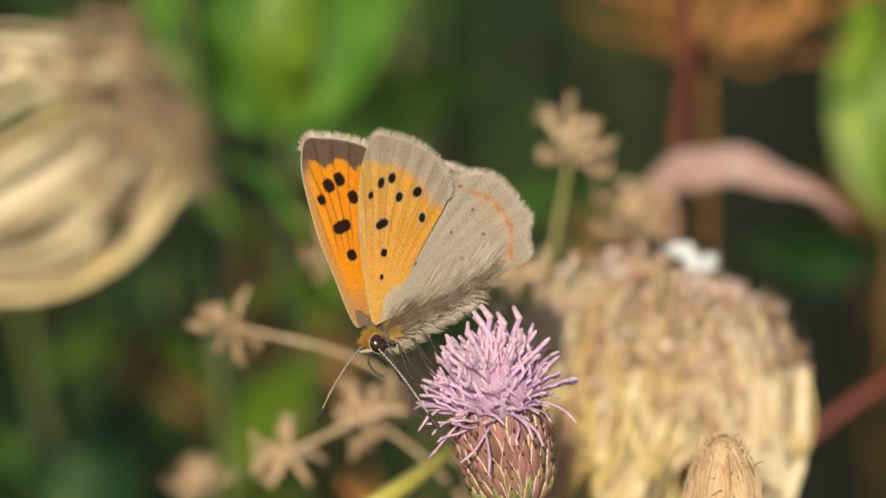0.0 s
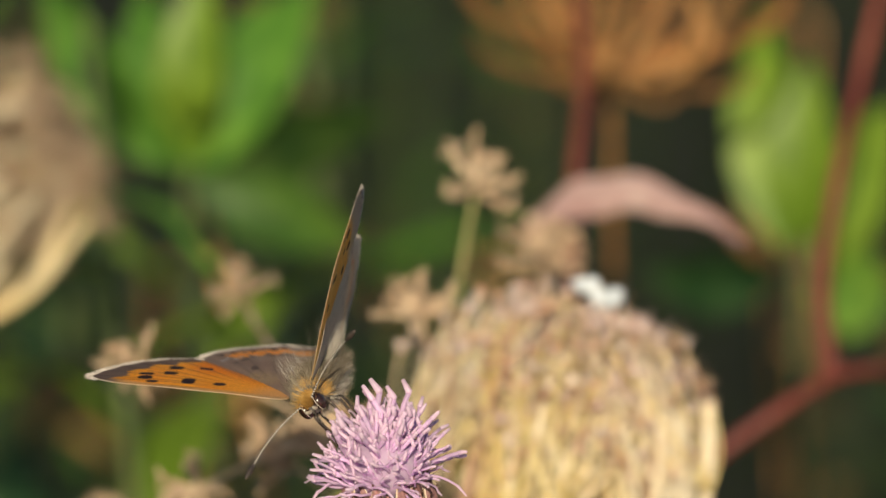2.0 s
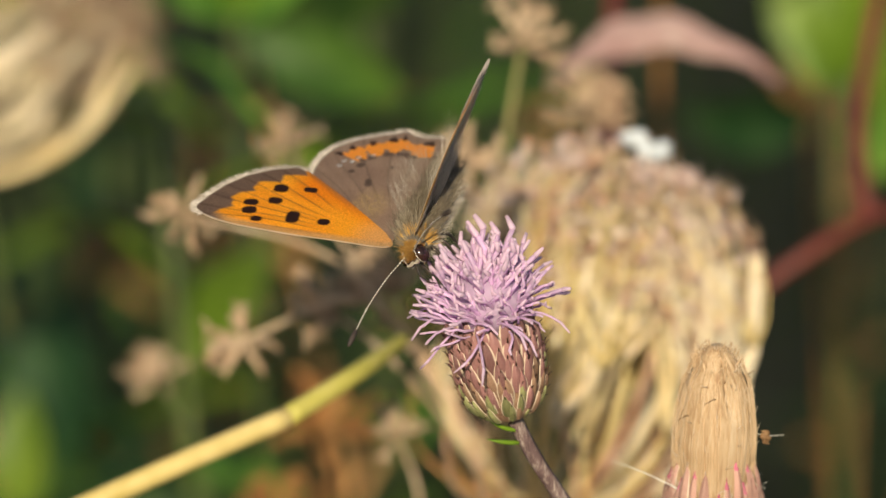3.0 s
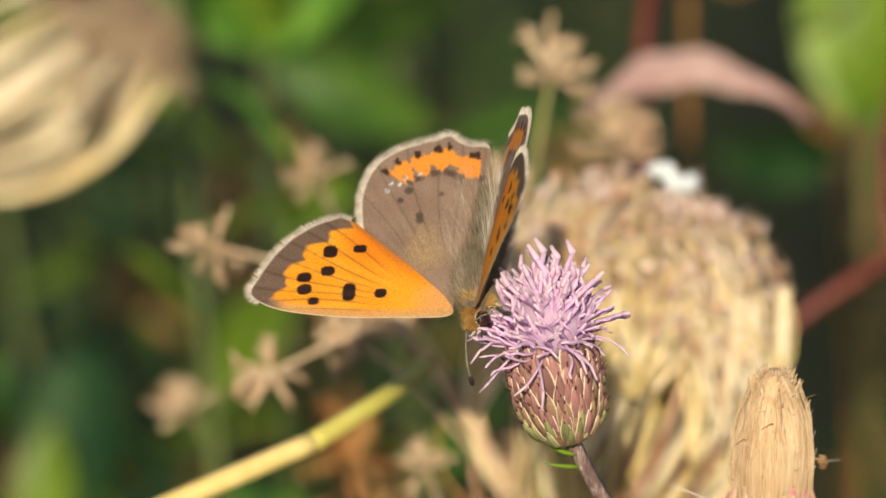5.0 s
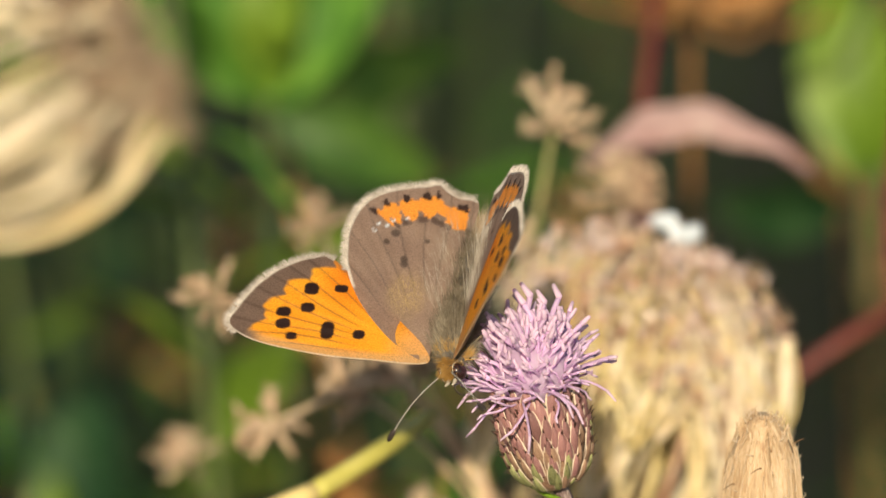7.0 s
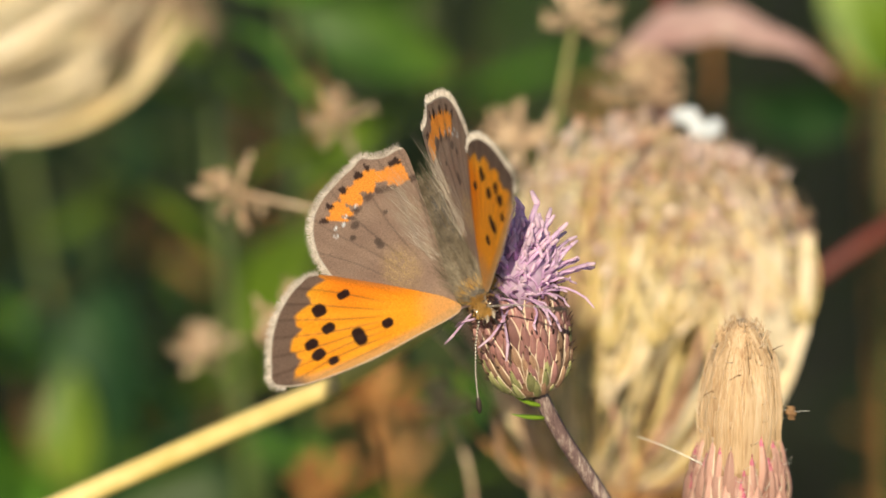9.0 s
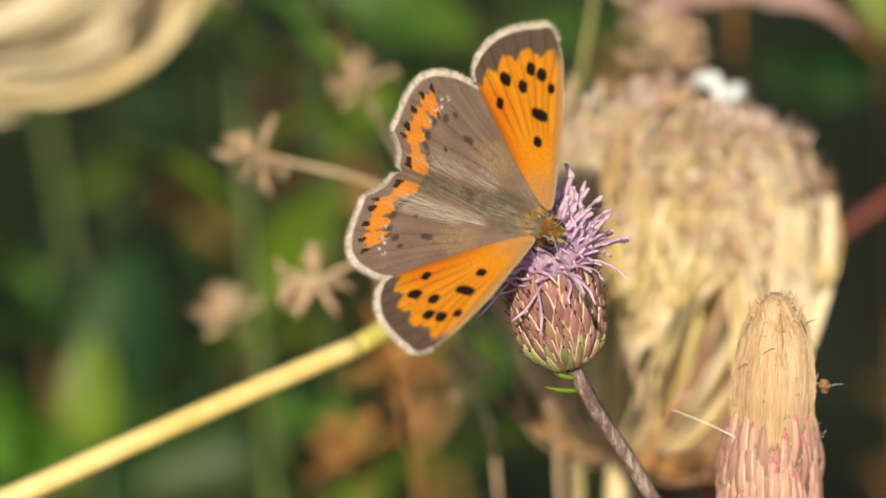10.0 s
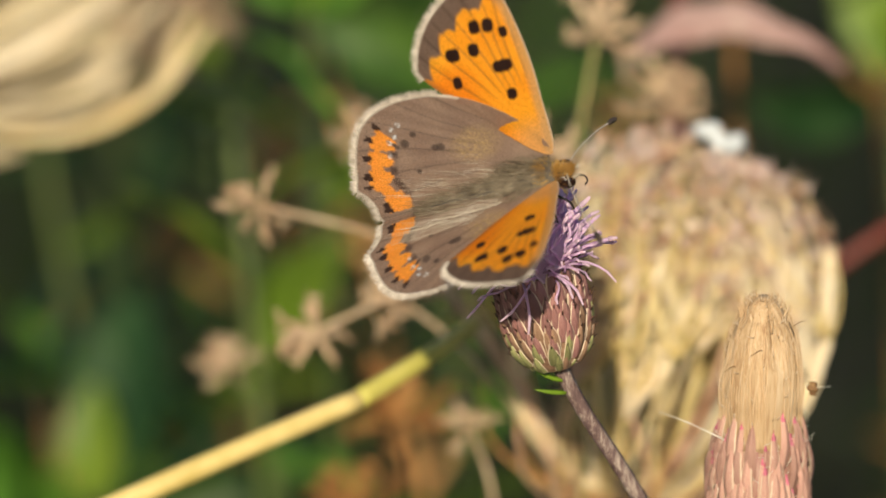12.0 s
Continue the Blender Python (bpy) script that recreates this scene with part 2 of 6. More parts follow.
def smooth_line(pts, n=6):
    """Points on a smooth curve through the points given, however unevenly they are spaced."""
    p = [Vector(q) for q in pts]
    p = [p[0] * 2 - p[1]] + p + [p[-1] * 2 - p[-2]]
    out = []
    for i in range(1, len(p) - 2):
        k = [0.0]
        for e, f in zip(p[i - 1:i + 2], p[i:i + 3]):
            k.append(k[-1] + max((f - e).length, 1e-9) ** 0.5)
        for j in range(n):
            t = k[1] + (k[2] - k[1]) * j / n
            a = [p[i - 1 + m] * ((k[m + 1] - t) / (k[m + 1] - k[m])) + p[i + m] * ((t - k[m]) / (k[m + 1] - k[m])) for m in range(3)]
            b = [a[m] * ((k[m + 2] - t) / (k[m + 2] - k[m])) + a[m + 1] * ((t - k[m]) / (k[m + 2] - k[m])) for m in range(2)]
            out.append(b[0] * ((k[2] - t) / (k[2] - k[1])) + b[1] * ((t - k[1]) / (k[2] - k[1])))
    return out + [p[-2]]


def lathe(bm, profile, n=16, slot=0, ripple=0.0):
    """A turned form about z: profile of (radius, height)."""
    rings = [[bm.verts.new((r * (1 + ripple * (j % 2)) * math.cos(2 * math.pi * j / n), r * (1 + ripple * (j % 2)) * math.sin(2 * math.pi * j / n), z)) for j in range(n)] for r, z in profile]
    for a, b in zip(rings, rings[1:]):
        for j in range(n):
            bm.faces.new((a[j], a[(j + 1) % n], b[(j + 1) % n], b[j])).material_index = slot
    bm.faces.new(rings[0][::-1]).material_index = slot
    bm.faces.new(rings[-1]).material_index = slot


def ball(bm, at, size, seg=10, slot=0):
    """An ellipsoid."""
    made = bmesh.ops.create_uvsphere(bm, u_segments=seg, v_segments=max(6, seg * 2 // 3), radius=1.0)["verts"]
    for v in made:
        v.co = Vector((v.co.x * size[0], v.co.y * size[1], v.co.z * size[2])) + Vector(at)
    for f in {f for v in made for f in v.link_faces}:
        f.material_index = slot


def along(d, spin=0.0):
    """The turn that takes z to the direction d."""
    return Vector(d).normalized().to_track_quat("Z", "Y").to_matrix().to_4x4() @ Matrix.Rotation(spin, 4, "Z")


def mesh_of(name, bm, mats):
    me = bpy.data.meshes.new(name)
    bm.to_mesh(me)
    bm.free()
    for one in mats:
        me.materials.append(one)
    for f in me.polygons:
        f.use_smooth = True
    return me


# ---------- the ground ----------
def ground():
    bm = bmesh.new()
    edges = [-600, -120, -30, -8, -3, -1.2, -0.6, -0.3, 0, 0.3, 0.6, 0.9, 1.2, 1.6, 2, 2.6, 3.4, 4.5, 6, 9, 14, 30, 120, 600]
    grid = [[bm.verts.new((x, y, 0.012 * noise.noise((x * 3, y * 3, 0)) if abs(x) < 9 and abs(y) < 9 else 0)) for x in edges] for y in edges]
    for a, b in zip(grid, grid[1:]):
        for j in range(len(edges) - 1):
            bm.faces.new((a[j], a[j + 1], b[j + 1], b[j]))
    ob = part("ground", bm, SHADED_SOIL)
    tagged(ob, "soil of a meadow, coloured dark for the shade under dense weeds", "ground", kind="structure")


def meadow_grass():
    """Blades of grass between the weeds and out to some metres."""
    verts, faces = [], []
    r = random.Random(3)
    for i in range(15000):
        far, a = 4.5 * r.random() ** 0.8, r.uniform(0, 6.2832)
        x, y = far * math.cos(a), 0.35 + far * math.sin(a)
        if math.hypot(x, y + 0.36) < 0.22 or (abs(x) < 0.09 and -0.36 < y < 0.15):
            continue
        h = r.uniform(0.10, 0.30) * (1 if y < 1.4 else 0.8)
        a = r.uniform(0, 6.28)
        w = r.uniform(0.0015, 0.0040)
        lean = Vector((r.gauss(0, 0.35), r.gauss(0, 0.35), 0)) * h
        s = Vector((math.cos(a), math.sin(a), 0)) * w
        p = Vector((x, y, -0.01))
        k = len(verts)
        for t in (0, 0.45, 0.8):
            c = p + lean * t * t + Vector((0, 0, h * t))
            verts += [c - s * (1 - 0.5 * t), c + s * (1 - 0.5 * t)]
        verts.append(p + lean + Vector((0, 0, h)))
        faces += [(k, k + 1, k + 3, k + 2), (k + 2, k + 3, k + 5, k + 4), (k + 4, k + 5, k + 6)]
    me = bpy.data.meshes.new("meadow_grass")
    me.from_pydata([tuple(v) for v in verts], [], faces)
    me.materials.append(SHADED_GRASS)
    tagged(new("meadow_grass", me), "green meadow grass growing among the weeds, darkened for shade", "grass", kind="stuff")


# ---------- green weeds behind ----------
def leaf_mesh(name, length, width, mat, curl=0.25, fold=0.25, seg=9):
    """A pointed leaf along y with a folded midrib, drooping at its tip."""
    bm = bmesh.new()
    rows = []
    for i in range(seg + 1):
        t = i / seg
        w = width / 2 * max(0.03, math.sin(math.pi * min(1, t ** 0.72)) ** 0.85)
        y, z = length * t, -curl * length * t * t
        rows.append([bm.verts.new((x * w, y, z + abs(x) * w * fold + 0.0015 * math.sin(9 * t + 3 * x))) for x in (-1, -0.5, 0, 0.5, 1)])
    low = [[bm.verts.new(v.co - Vector((0, 0, 0.0003))) for v in r] for r in rows]
    for a, b in zip(rows, rows[1:]):
        for j in range(4):
            bm.faces.new((a[j], a[j + 1], b[j + 1], b[j]))
    for a, b in zip(low, low[1:]):
        for j in range(4):
            bm.faces.new((a[j], b[j], b[j + 1], a[j + 1]))
    for i in range(seg):
        bm.faces.new((rows[i][0], rows[i + 1][0], low[i + 1][0], low[i][0]))
        bm.faces.new((rows[i][4], low[i][4], low[i + 1][4], rows[i + 1][4]))
    return mesh_of(name, bm, [mat])


LEAVES = {}
for key, mat in (("green", LEAF), ("blue", LEAF_SHADED), ("bright", LEAF_BRIGHT), ("dry", LEAF_DRY)):
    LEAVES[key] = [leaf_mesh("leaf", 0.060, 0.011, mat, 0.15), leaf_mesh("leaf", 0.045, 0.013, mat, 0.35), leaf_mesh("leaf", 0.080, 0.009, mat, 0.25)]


def weed(x, y, h, r, kinds):
    """An upright weed with alternate pointed leaves."""
    w = thing("leafy_weed", (x, y, 0), "green leafy weed with pointed leaves in the meadow", "weed", "weeds behind the thistle")
    top = Vector((r.gauss(0, 0.05) * h, r.gauss(0, 0.05) * h, h))
    line = bend((0, 0, -0.02), (0, 0, h * 0.5), top, 8)
    bm = bmesh.new()
    tube(bm, line, [0.0022, 0.0014, 0.0006], 6)
    part("stem", bm, PLANTSTEM, w)
    n = int(h * 75)
    a = r.uniform(0, 6.28)
    for i in range(n):
        t = 0.30 + 0.70 * i / n
        p = line[min(8, int(t * 8))].lerp(line[min(8, int(t * 8) + 1)], t * 8 % 1)
        a += 2.4 + r.gauss(0, 0.25)
        up = radians(r.uniform(5, 60))
        m = Matrix.Translation(p) @ Matrix.Rotation(a, 4, "Z") @ Matrix.Rotation(up, 4, "X") @ Matrix.Rotation(r.gauss(0, 0.4), 4, "Y")
        s = r.uniform(0.35, 0.85) * (1.15 - 0.5 * t)
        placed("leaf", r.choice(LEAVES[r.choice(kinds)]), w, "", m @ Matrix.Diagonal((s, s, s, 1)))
    return w


def weeds():
    r = random.Random(21)
    for y, n, half, lo, hi in ((0.18, 9, 0.15, 0.46, 0.55), (0.23, 10, 0.17, 0.45, 0.56), (0.30, 9, 0.21, 0.40, 0.55), (0.45, 12, 0.28, 0.36, 0.52), (0.60, 12, 0.34, 0.32, 0.48), (0.80, 12, 0.42, 0.28, 0.42), (1.1, 12, 0.55, 0.2, 0.34)):
        for i in range(n):
            x = -half + 2 * half * (i + 0.5) / n + r.gauss(0, 0.012)
            # far rows take mostly the darkened leaves, which stand in for shaded gaps
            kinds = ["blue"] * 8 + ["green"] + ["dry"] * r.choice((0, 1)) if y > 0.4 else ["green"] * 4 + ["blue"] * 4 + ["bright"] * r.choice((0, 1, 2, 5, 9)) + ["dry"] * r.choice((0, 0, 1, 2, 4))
            away = x / (y + 0.37)
            weed(x, y + r.gauss(0, 0.02), r.uniform(lo, hi) - (0.13 if 0.055 < away < 0.11 else 0.06 if away < -0.06 else 0.0), r, kinds)
    for i in range(76):
        x, y = r.uniform(-1.5, 1.5), r.uniform(-1.4, 1.9)
        if abs(x) < 0.16 + 0.3 * max(0, y) and -0.75 < y < 1.2:
            continue
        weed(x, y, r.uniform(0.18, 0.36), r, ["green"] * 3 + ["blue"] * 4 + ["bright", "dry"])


def dry_strand(foot, top, lean, mat, seed):
    """A thin dry stem with short side twigs towards its tip."""
    r = random.Random(seed)
    d = thing("dry_stem", foot, "thin dry stem with short twigs among green weeds", "stem", "dry stems in the meadow")
    t = Vector(top) - Vector(foot)
    line = bend((0, 0, -0.01), Vector((0, 0, t.z * 0.6)) + Vector(lean) * 0.2, t, 14)
    bm = bmesh.new()
    tube(bm, line, [0.0009, 0.0006, 0.0004], 6)
    part("stem", bm, mat, d)
    for k in range(9, 15):
        p = line[k]
        o = Vector((r.choice((-1, 1)) * r.uniform(0.5, 1), r.gauss(0, 0.5), r.uniform(0.3, 1))).normalized() * r.uniform(0.004, 0.011)
        bm = bmesh.new()
        tube(bm, bend(p, p + o * 0.6, p + o + Vector((0, 0, -0.001)), 4), [0.0005, 0.0009, 0.0003], 5)
        part("twig", bm, mat, d)
    return d


def dry_strands():
    r = random.Random(77)
    for i in range(12):
        y = r.uniform(0.24, 0.42)
        x = r.uniform(-1, 1) * (0.075 + 0.11 * y)
        h = 0.55 - 0.30 * y + r.uniform(-0.05, 0.045)
        dry_strand((x + r.gauss(0, 0.02), y + 0.02, 0), (x, y, h), (r.gauss(0, 0.02), 0, 0), r.choice((RUST, RUST, ORANGETAN)), 300 + i)


# ---------- dried umbels ----------
def umbellet_mesh(name, size, mat, seed, n=13):
    """A dried cluster of fine curved stalks ending in small bristly seeds, opening along z."""
    r = random.Random(seed)
    bm = bmesh.new()
    for i in range(n):
        d = Vector((r.gauss(0, 0.75), r.gauss(0, 0.75), r.uniform(0.15, 0.9))).normalized()
        e = d * size * r.uniform(0.55, 1.0)
        tube(bm, bend((0, 0, 0), d * size * 0.5 + Vector((d.x, d.y, 0)) * size * 0.25, e, 4), [size * 0.009, size * 0.007], 4)
        turn = along(d).to_3x3()
        k = r.uniform(0.7, 1.3)
        tube(bm, [e, e + d * size * 0.06 * k, e + d * size * 0.13 * k], [size * 0.009, size * 0.021 * k, size * 0.006], 5)
        for q in range(3):
            tip = e + turn @ Vector((math.cos(q * 2.1), math.sin(q * 2.1), r.uniform(-0.2, 1))) * size * 0.12
            tube(bm, [e, tip], [size * 0.010, size * 0.003], 3)
    return mesh_of(name, bm, [mat])


def nest_umbel(name, label, base, up, height, width, stalk, ray_mats, seed_mat, n, seed, thick, close=0.75, group="", tuft=0.2, tops=(0.5, 0.88), stem=1.6, twist=0.22):
    """A dried umbel closed like a bird's nest: rays bulge from the base and curl in, each ending in a fan of fine stalks with seeds."""
    r = random.Random(seed)
    u = thing(name, stalk[-1], label, "dried flower", group)
    foot = Vector(stalk[-1])
    bm = bmesh.new()
    tube(bm, [Vector(p) - foot for p in smooth_line([base] + stalk, 5)], [thick * stem, thick * stem * 0.9], 10)
    part("stalk", bm, ray_mats[-1], u)
    heads = [umbellet_mesh("umbellet", height * tuft, seed_mat, seed + i, 40) for i in range(6)]
    turn = along(up)
    lines = []
    for i in range(n):
        a = i * 2.39996 + r.gauss(0, 0.12)
        rad = width / 2 * (r.uniform(0.35, 0.8) if i % 4 == 0 else r.uniform(0.82, 1.03))
        top = height * r.uniform(*tops)
        o = Vector((math.cos(a), math.sin(a), 0))
        swirl = Vector((-math.sin(a), math.cos(a), 0)) * rad * max(-0.3, min(0.3, r.gauss(0, twist)))
        shut = close * r.uniform(0.6, 1.15)
        pts = [Vector((0, 0, 0)), o * rad * 0.55 + Vector((0, 0, height * 0.12)), o * rad * 0.95 + Vector((0, 0, height * 0.34)) + swirl * 0.5,
               o * rad + Vector((0, 0, (height * 0.36 + top) / 2)) + swirl, o * rad * shut + Vector((0, 0, top)) + swirl]
        lines.append(([turn @ p + (Vector(base) - foot) for p in smooth_line(pts, 4)], r.choice((0.5, 0.7, 0.9, 1.0, 1.2, 1.9))))
    for line, k in lines:
        bm = bmesh.new()
        tube(bm, line, [thick * k, thick * 0.85 * k, thick * 0.65 * k], 6)
        ray = part("ray", bm, r.choice(ray_mats), u)
        d = (line[-1] - line[-3]).normalized()
        placed("umbellet", r.choice(heads), ray, "", Matrix.Translation(line[-1]) @ along(d + turn @ Vector((0, 0, 0.7)), r.uniform(0, 6)) @ Matrix.Scale(r.uniform(0.75, 1.2), 4))
    for i in range(11):
        a = i * 0.571 + r.gauss(0, 0.1)
        o = Vector((math.cos(a), math.sin(a), 0))
        bm = bmesh.new()
        out = width * r.uniform(0.30, 0.48)
        tube(bm, [turn @ p + (Vector(base) - foot) for p in smooth_line([(0, 0, 0), o * out * 0.45 - Vector((0, 0, height * 0.02)), o * out * 0.9 + Vector((0, 0, height * 0.10)), o * out + Vector((0, 0, height * r.uniform(0.2, 0.32)))], 4)], [thick * 1.1, thick * 0.9, thick * 0.3], 5)
        part("bract", bm, ray_mats[-1], u)
    return u


def ball_umbel(base, up, height, width, stalk):
    """A dried umbel closed to a ball: stout rays follow its outside, fork, and end in fans of thin stalks with bristly seeds."""
    r = random.Random(11)
    foot = Vector(stalk[-1])
    u = thing("dried_umbel", foot, "straw-coloured dried umbel curled into a bird's nest ball", "dried flower")
    bm = bmesh.new()
    tube(bm, [Vector(p) - foot for p in smooth_line([base] + stalk, 5)], [0.0011, 0.0010, 0.0014], 10)
    part("stalk", bm, STRAW_PALE, u)
    turn, at = along(up), Vector(base) - foot

    def girth(q):
        return width / 2 * math.sqrt(max(0.02, 1 - ((q - 0.53) / 0.56) ** 2))

    def on_ball(a, q, k):
        return Vector((math.cos(a) * girth(q) * k, math.sin(a) * girth(q) * k, height * q))
    rays = []
    for i in range(60):
        outer = i % 3 != 2
        rays.append((i * 2.39996 + r.gauss(0, 0.15), r.uniform(0.30, 0.60) if outer else r.uniform(0.50, 0.76), r.uniform(0.78, 1.02) if outer else r.uniform(0.40, 0.75), r.choice((0.13, 0.16, 0.20, 0.27)), r.gauss(0, 0.16)))
    # the stout pale rays of the sunny side
    rays += [(-1.63, 0.78, 1.10, 0.62, 0.02), (-1.05, 0.65, 1.08, 0.46, 0.05), (-2.20, 0.60, 1.06, 0.40, -0.05), (-1.34, 0.48, 1.08, 0.40, -0.12)]
    for a, q, k, thick, swirl in rays:
        pts = [Vector((0, 0, 0)), on_ball(a, 0.05, k * 0.8)]
        for f in (0.3, 0.65, 1.0):
            pts.append(on_ball(a + swirl * f, 0.05 + (q - 0.05) * f, k * (0.9 + 0.1 * f)))
        line = [turn @ p + at for p in smooth_line(pts, 4)]
        bm = bmesh.new()
        t = thick * 0.001
        tube(bm, line, [t * 0.8, t, t, t, t * 0.95], 7)
        pale = r.choice((CREAM, STRAW_PALE, STRAW_PALE, YELLOWRAY, YELLOWRAY, PINKRAY))
        ray = part("ray", bm, CREAM if thick > 0.39 else pale, u)
        bm = bmesh.new()
        fork = line[-1]
        for j in range(9):
            qe = max(q + 0.12, r.uniform(0.66, 0.985))
            e = turn @ on_ball(a + swirl + r.gauss(0, 0.34) / max(0.4, girth(qe) / width * 2), qe, k * r.uniform(0.62, 1.10)) + at
            out = turn @ Vector((math.cos(a), math.sin(a), 0.2))
            mid = fork.lerp(e, 0.45) + out * r.uniform(0.0004, 0.0020) * (0.4 if j % 3 else 1.0)
            path = bend(fork, mid, e, 5)
            g = r.uniform(0.00007, 0.00015)
            tube(bm, path, [g * 1.3, g, g * 0.9], 5, 0)
            d = (path[-1] - path[-3]).normalized()
            side = along(d, r.uniform(0, 6)).to_3x3()
            for w in range(1 + j % 2):
                o = side @ Vector((math.cos(w * 3.1), math.sin(w * 3.1), 0)) * 0.0003
                tube(bm, [e + o * 0.3, e + o * 0.7 + d * 0.0005, e + o + d * 0.0011], [0.00012, 0.00024 * r.uniform(0.7, 1.2), 0.00006], 5, 1)
            for w in range(4):
                o = side @ Vector((math.cos(w * 1.6), math.sin(w * 1.6), r.uniform(-0.3, 0.9))) * r.uniform(0.0007, 0.0017)
                tube(bm, [e + d * 0.0006, e + d * 0.0006 + o], [0.00007, 0.00002], 3, 1)
        part("umbellet", bm, [r.choice((pale, STRAW_PALE, CREAM, PINKRAY, YELLOWRAY, CREAM)), r.choice((SEED, SEED, TANDRY, PINKRAY))], ray)
    for i in range(26):
        a, out = i * 0.2417 + r.gauss(0, 0.12), width * r.uniform(0.30, 0.50)
        o = Vector((math.cos(a), math.sin(a), 0))
        bm = bmesh.new()
        tube(bm, [turn @ p + at for p in smooth_line([(0, 0, 0), o * out * 0.45 - Vector((0, 0, height * 0.02)), o * out * 0.9 + Vector((0, 0, height * 0.08)), o * out + Vector((0, 0, height * r.uniform(0.18, 0.34)))], 4)], [0.00022, 0.00018, 0.00008], 5)
        part("bract", bm, r.choice((ORANGETAN, ORANGETAN, PINKRAY)), u)
    return u


def star_umbellet(at, foot, size, mat, seed, n=9, label="pinkish tan dried flower cluster on a thin stalk", mid=None, thick=0.00021, stem_mat=None):
    """A dried starry cluster at the end of its own thin stalk."""
    r = random.Random(seed)
    at, foot = Vector(at), Vector(foot)
    s = thing("dried_flower_cluster", foot, label, "dried flower", "dried flower clusters")
    bm = bmesh.new()
    line = smooth_line([at - foot] + [Vector(q) - foot for q in mid] + [Vector((0, 0, -0.01))], 8)
    tube(bm, line, [thick, thick * 1.1, thick * 1.3], 6)
    part("stalk", bm, stem_mat or mat, s)
    out = (line[0] - line[2]).normalized()
    for i in range(n):
        a = i * 2.4
        tilt = (i + 0.5) / n * 1.9
        d = along(out) @ Vector((math.cos(a) * math.sin(tilt), math.sin(a) * math.sin(tilt), math.cos(tilt)))
        d = (d + Vector((r.gauss(0, 0.15), r.gauss(0, 0.15), r.gauss(0, 0.15)))).normalized()
        e = d * size * r.uniform(0.65, 1.1)
        bm = bmesh.new()
        tube(bm, [line[0] + q for q in bend((0, 0, 0), d * size * 0.5 + Vector((0, 0, -size * 0.1)), e, 4)], [size * 0.04, size * 0.04, size * 0.09, size * 0.08, size * 0.03], 6)
        tip = line[0] + e
        for q in range(5):
            g = Vector((r.gauss(0, 1), r.gauss(0, 1), r.gauss(0, 1))).normalized() * size * r.uniform(0.18, 0.4)
            tube(bm, bend(tip, tip + g * 0.5 + d * size * 0.08, tip + g, 3), [size * 0.05, size * 0.06, size * 0.01], 4)
        part("floret", bm, mat, s)
    return s


# ---------- thistle ----------
def scale_mesh(name, length, width, mat, seed, flare=0.13, spine=0.7):
    """A keeled scale along z, its back outwards on -y, with a woolly margin and a spine at its tip."""
    r = random.Random(seed)
    bm = bmesh.new()
    rows = []
    for i in range(7):
        t = i / 6
        w = width / 2 * (0.75 + 0.5 * t - 1.2 * t ** 3) if t < 1 else width * 0.02
        z = length * t
        bulge = length * 0.13 * math.sin(math.pi * min(1, t * 0.95)) + length * flare * t * t
        rows.append([bm.verts.new((x * w, -bulge - (1 - abs(x)) * width * 0.24 + r.gauss(0, width * 0.01), z)) for x in (-1, -0.80, -0.35, 0, 0.35, 0.80, 1)])
    for a, b in zip(rows, rows[1:]):
        for j in range(6):
            bm.faces.new((a[j], a[j + 1], b[j + 1], b[j])).material_index = 1 if j in (0, 5) else 0
    tip = rows[-1][3].co.copy()
    tube(bm, [tip - Vector((0, 0, length * 0.05)), tip + Vector((0, -width * 0.10, width * 0.13)) * spine, tip + Vector((0, -width * 0.24, width * 0.22)) * spine], [width * 0.06, width * 0.04, width * 0.01], 5, 2)
    return mesh_of(name, bm, [mat, EDGE, SPINE])


def floret_mesh(name, length, curl, seed, r0=0.00012):
    """A tubular floret along z that curls outwards and ends in a pale, slightly swollen tip."""
    r = random.Random(seed)
    bm = bmesh.new()
    side = Vector((1, r.gauss(0, 0.3), 0))
    pts = [side * curl * length * t ** 2.2 + Vector((r.gauss(0, 0.02), r.gauss(0, 0.02), 1 - 0.30 * abs(curl) * t ** 2)) * length * t for t in (i / 7 for i in range(8))]
    wave, phase = Vector((-side.y, side.x, 0)), r.uniform(0, 6)
    pts = [p + (wave * math.sin(5 * i / 7 + phase) + side * math.sin(4 * i / 7 + phase)) * length * 0.11 * (i / 7) for i, p in enumerate(pts)]
    pts[0] = Vector((0, 0, 0))
    tube(bm, pts[:7], [r0 * 0.8, r0 * 1.0, r0 * 1.15, r0 * 1.1], 5, 0)
    tube(bm, [pts[6] * 0.9 + pts[5] * 0.1, pts[6], pts[7]], [r0 * 1.2, r0 * 1.45, r0 * 0.8], 5, 1)
    return mesh_of(name, bm, [FLORET, FLORET_TIP])


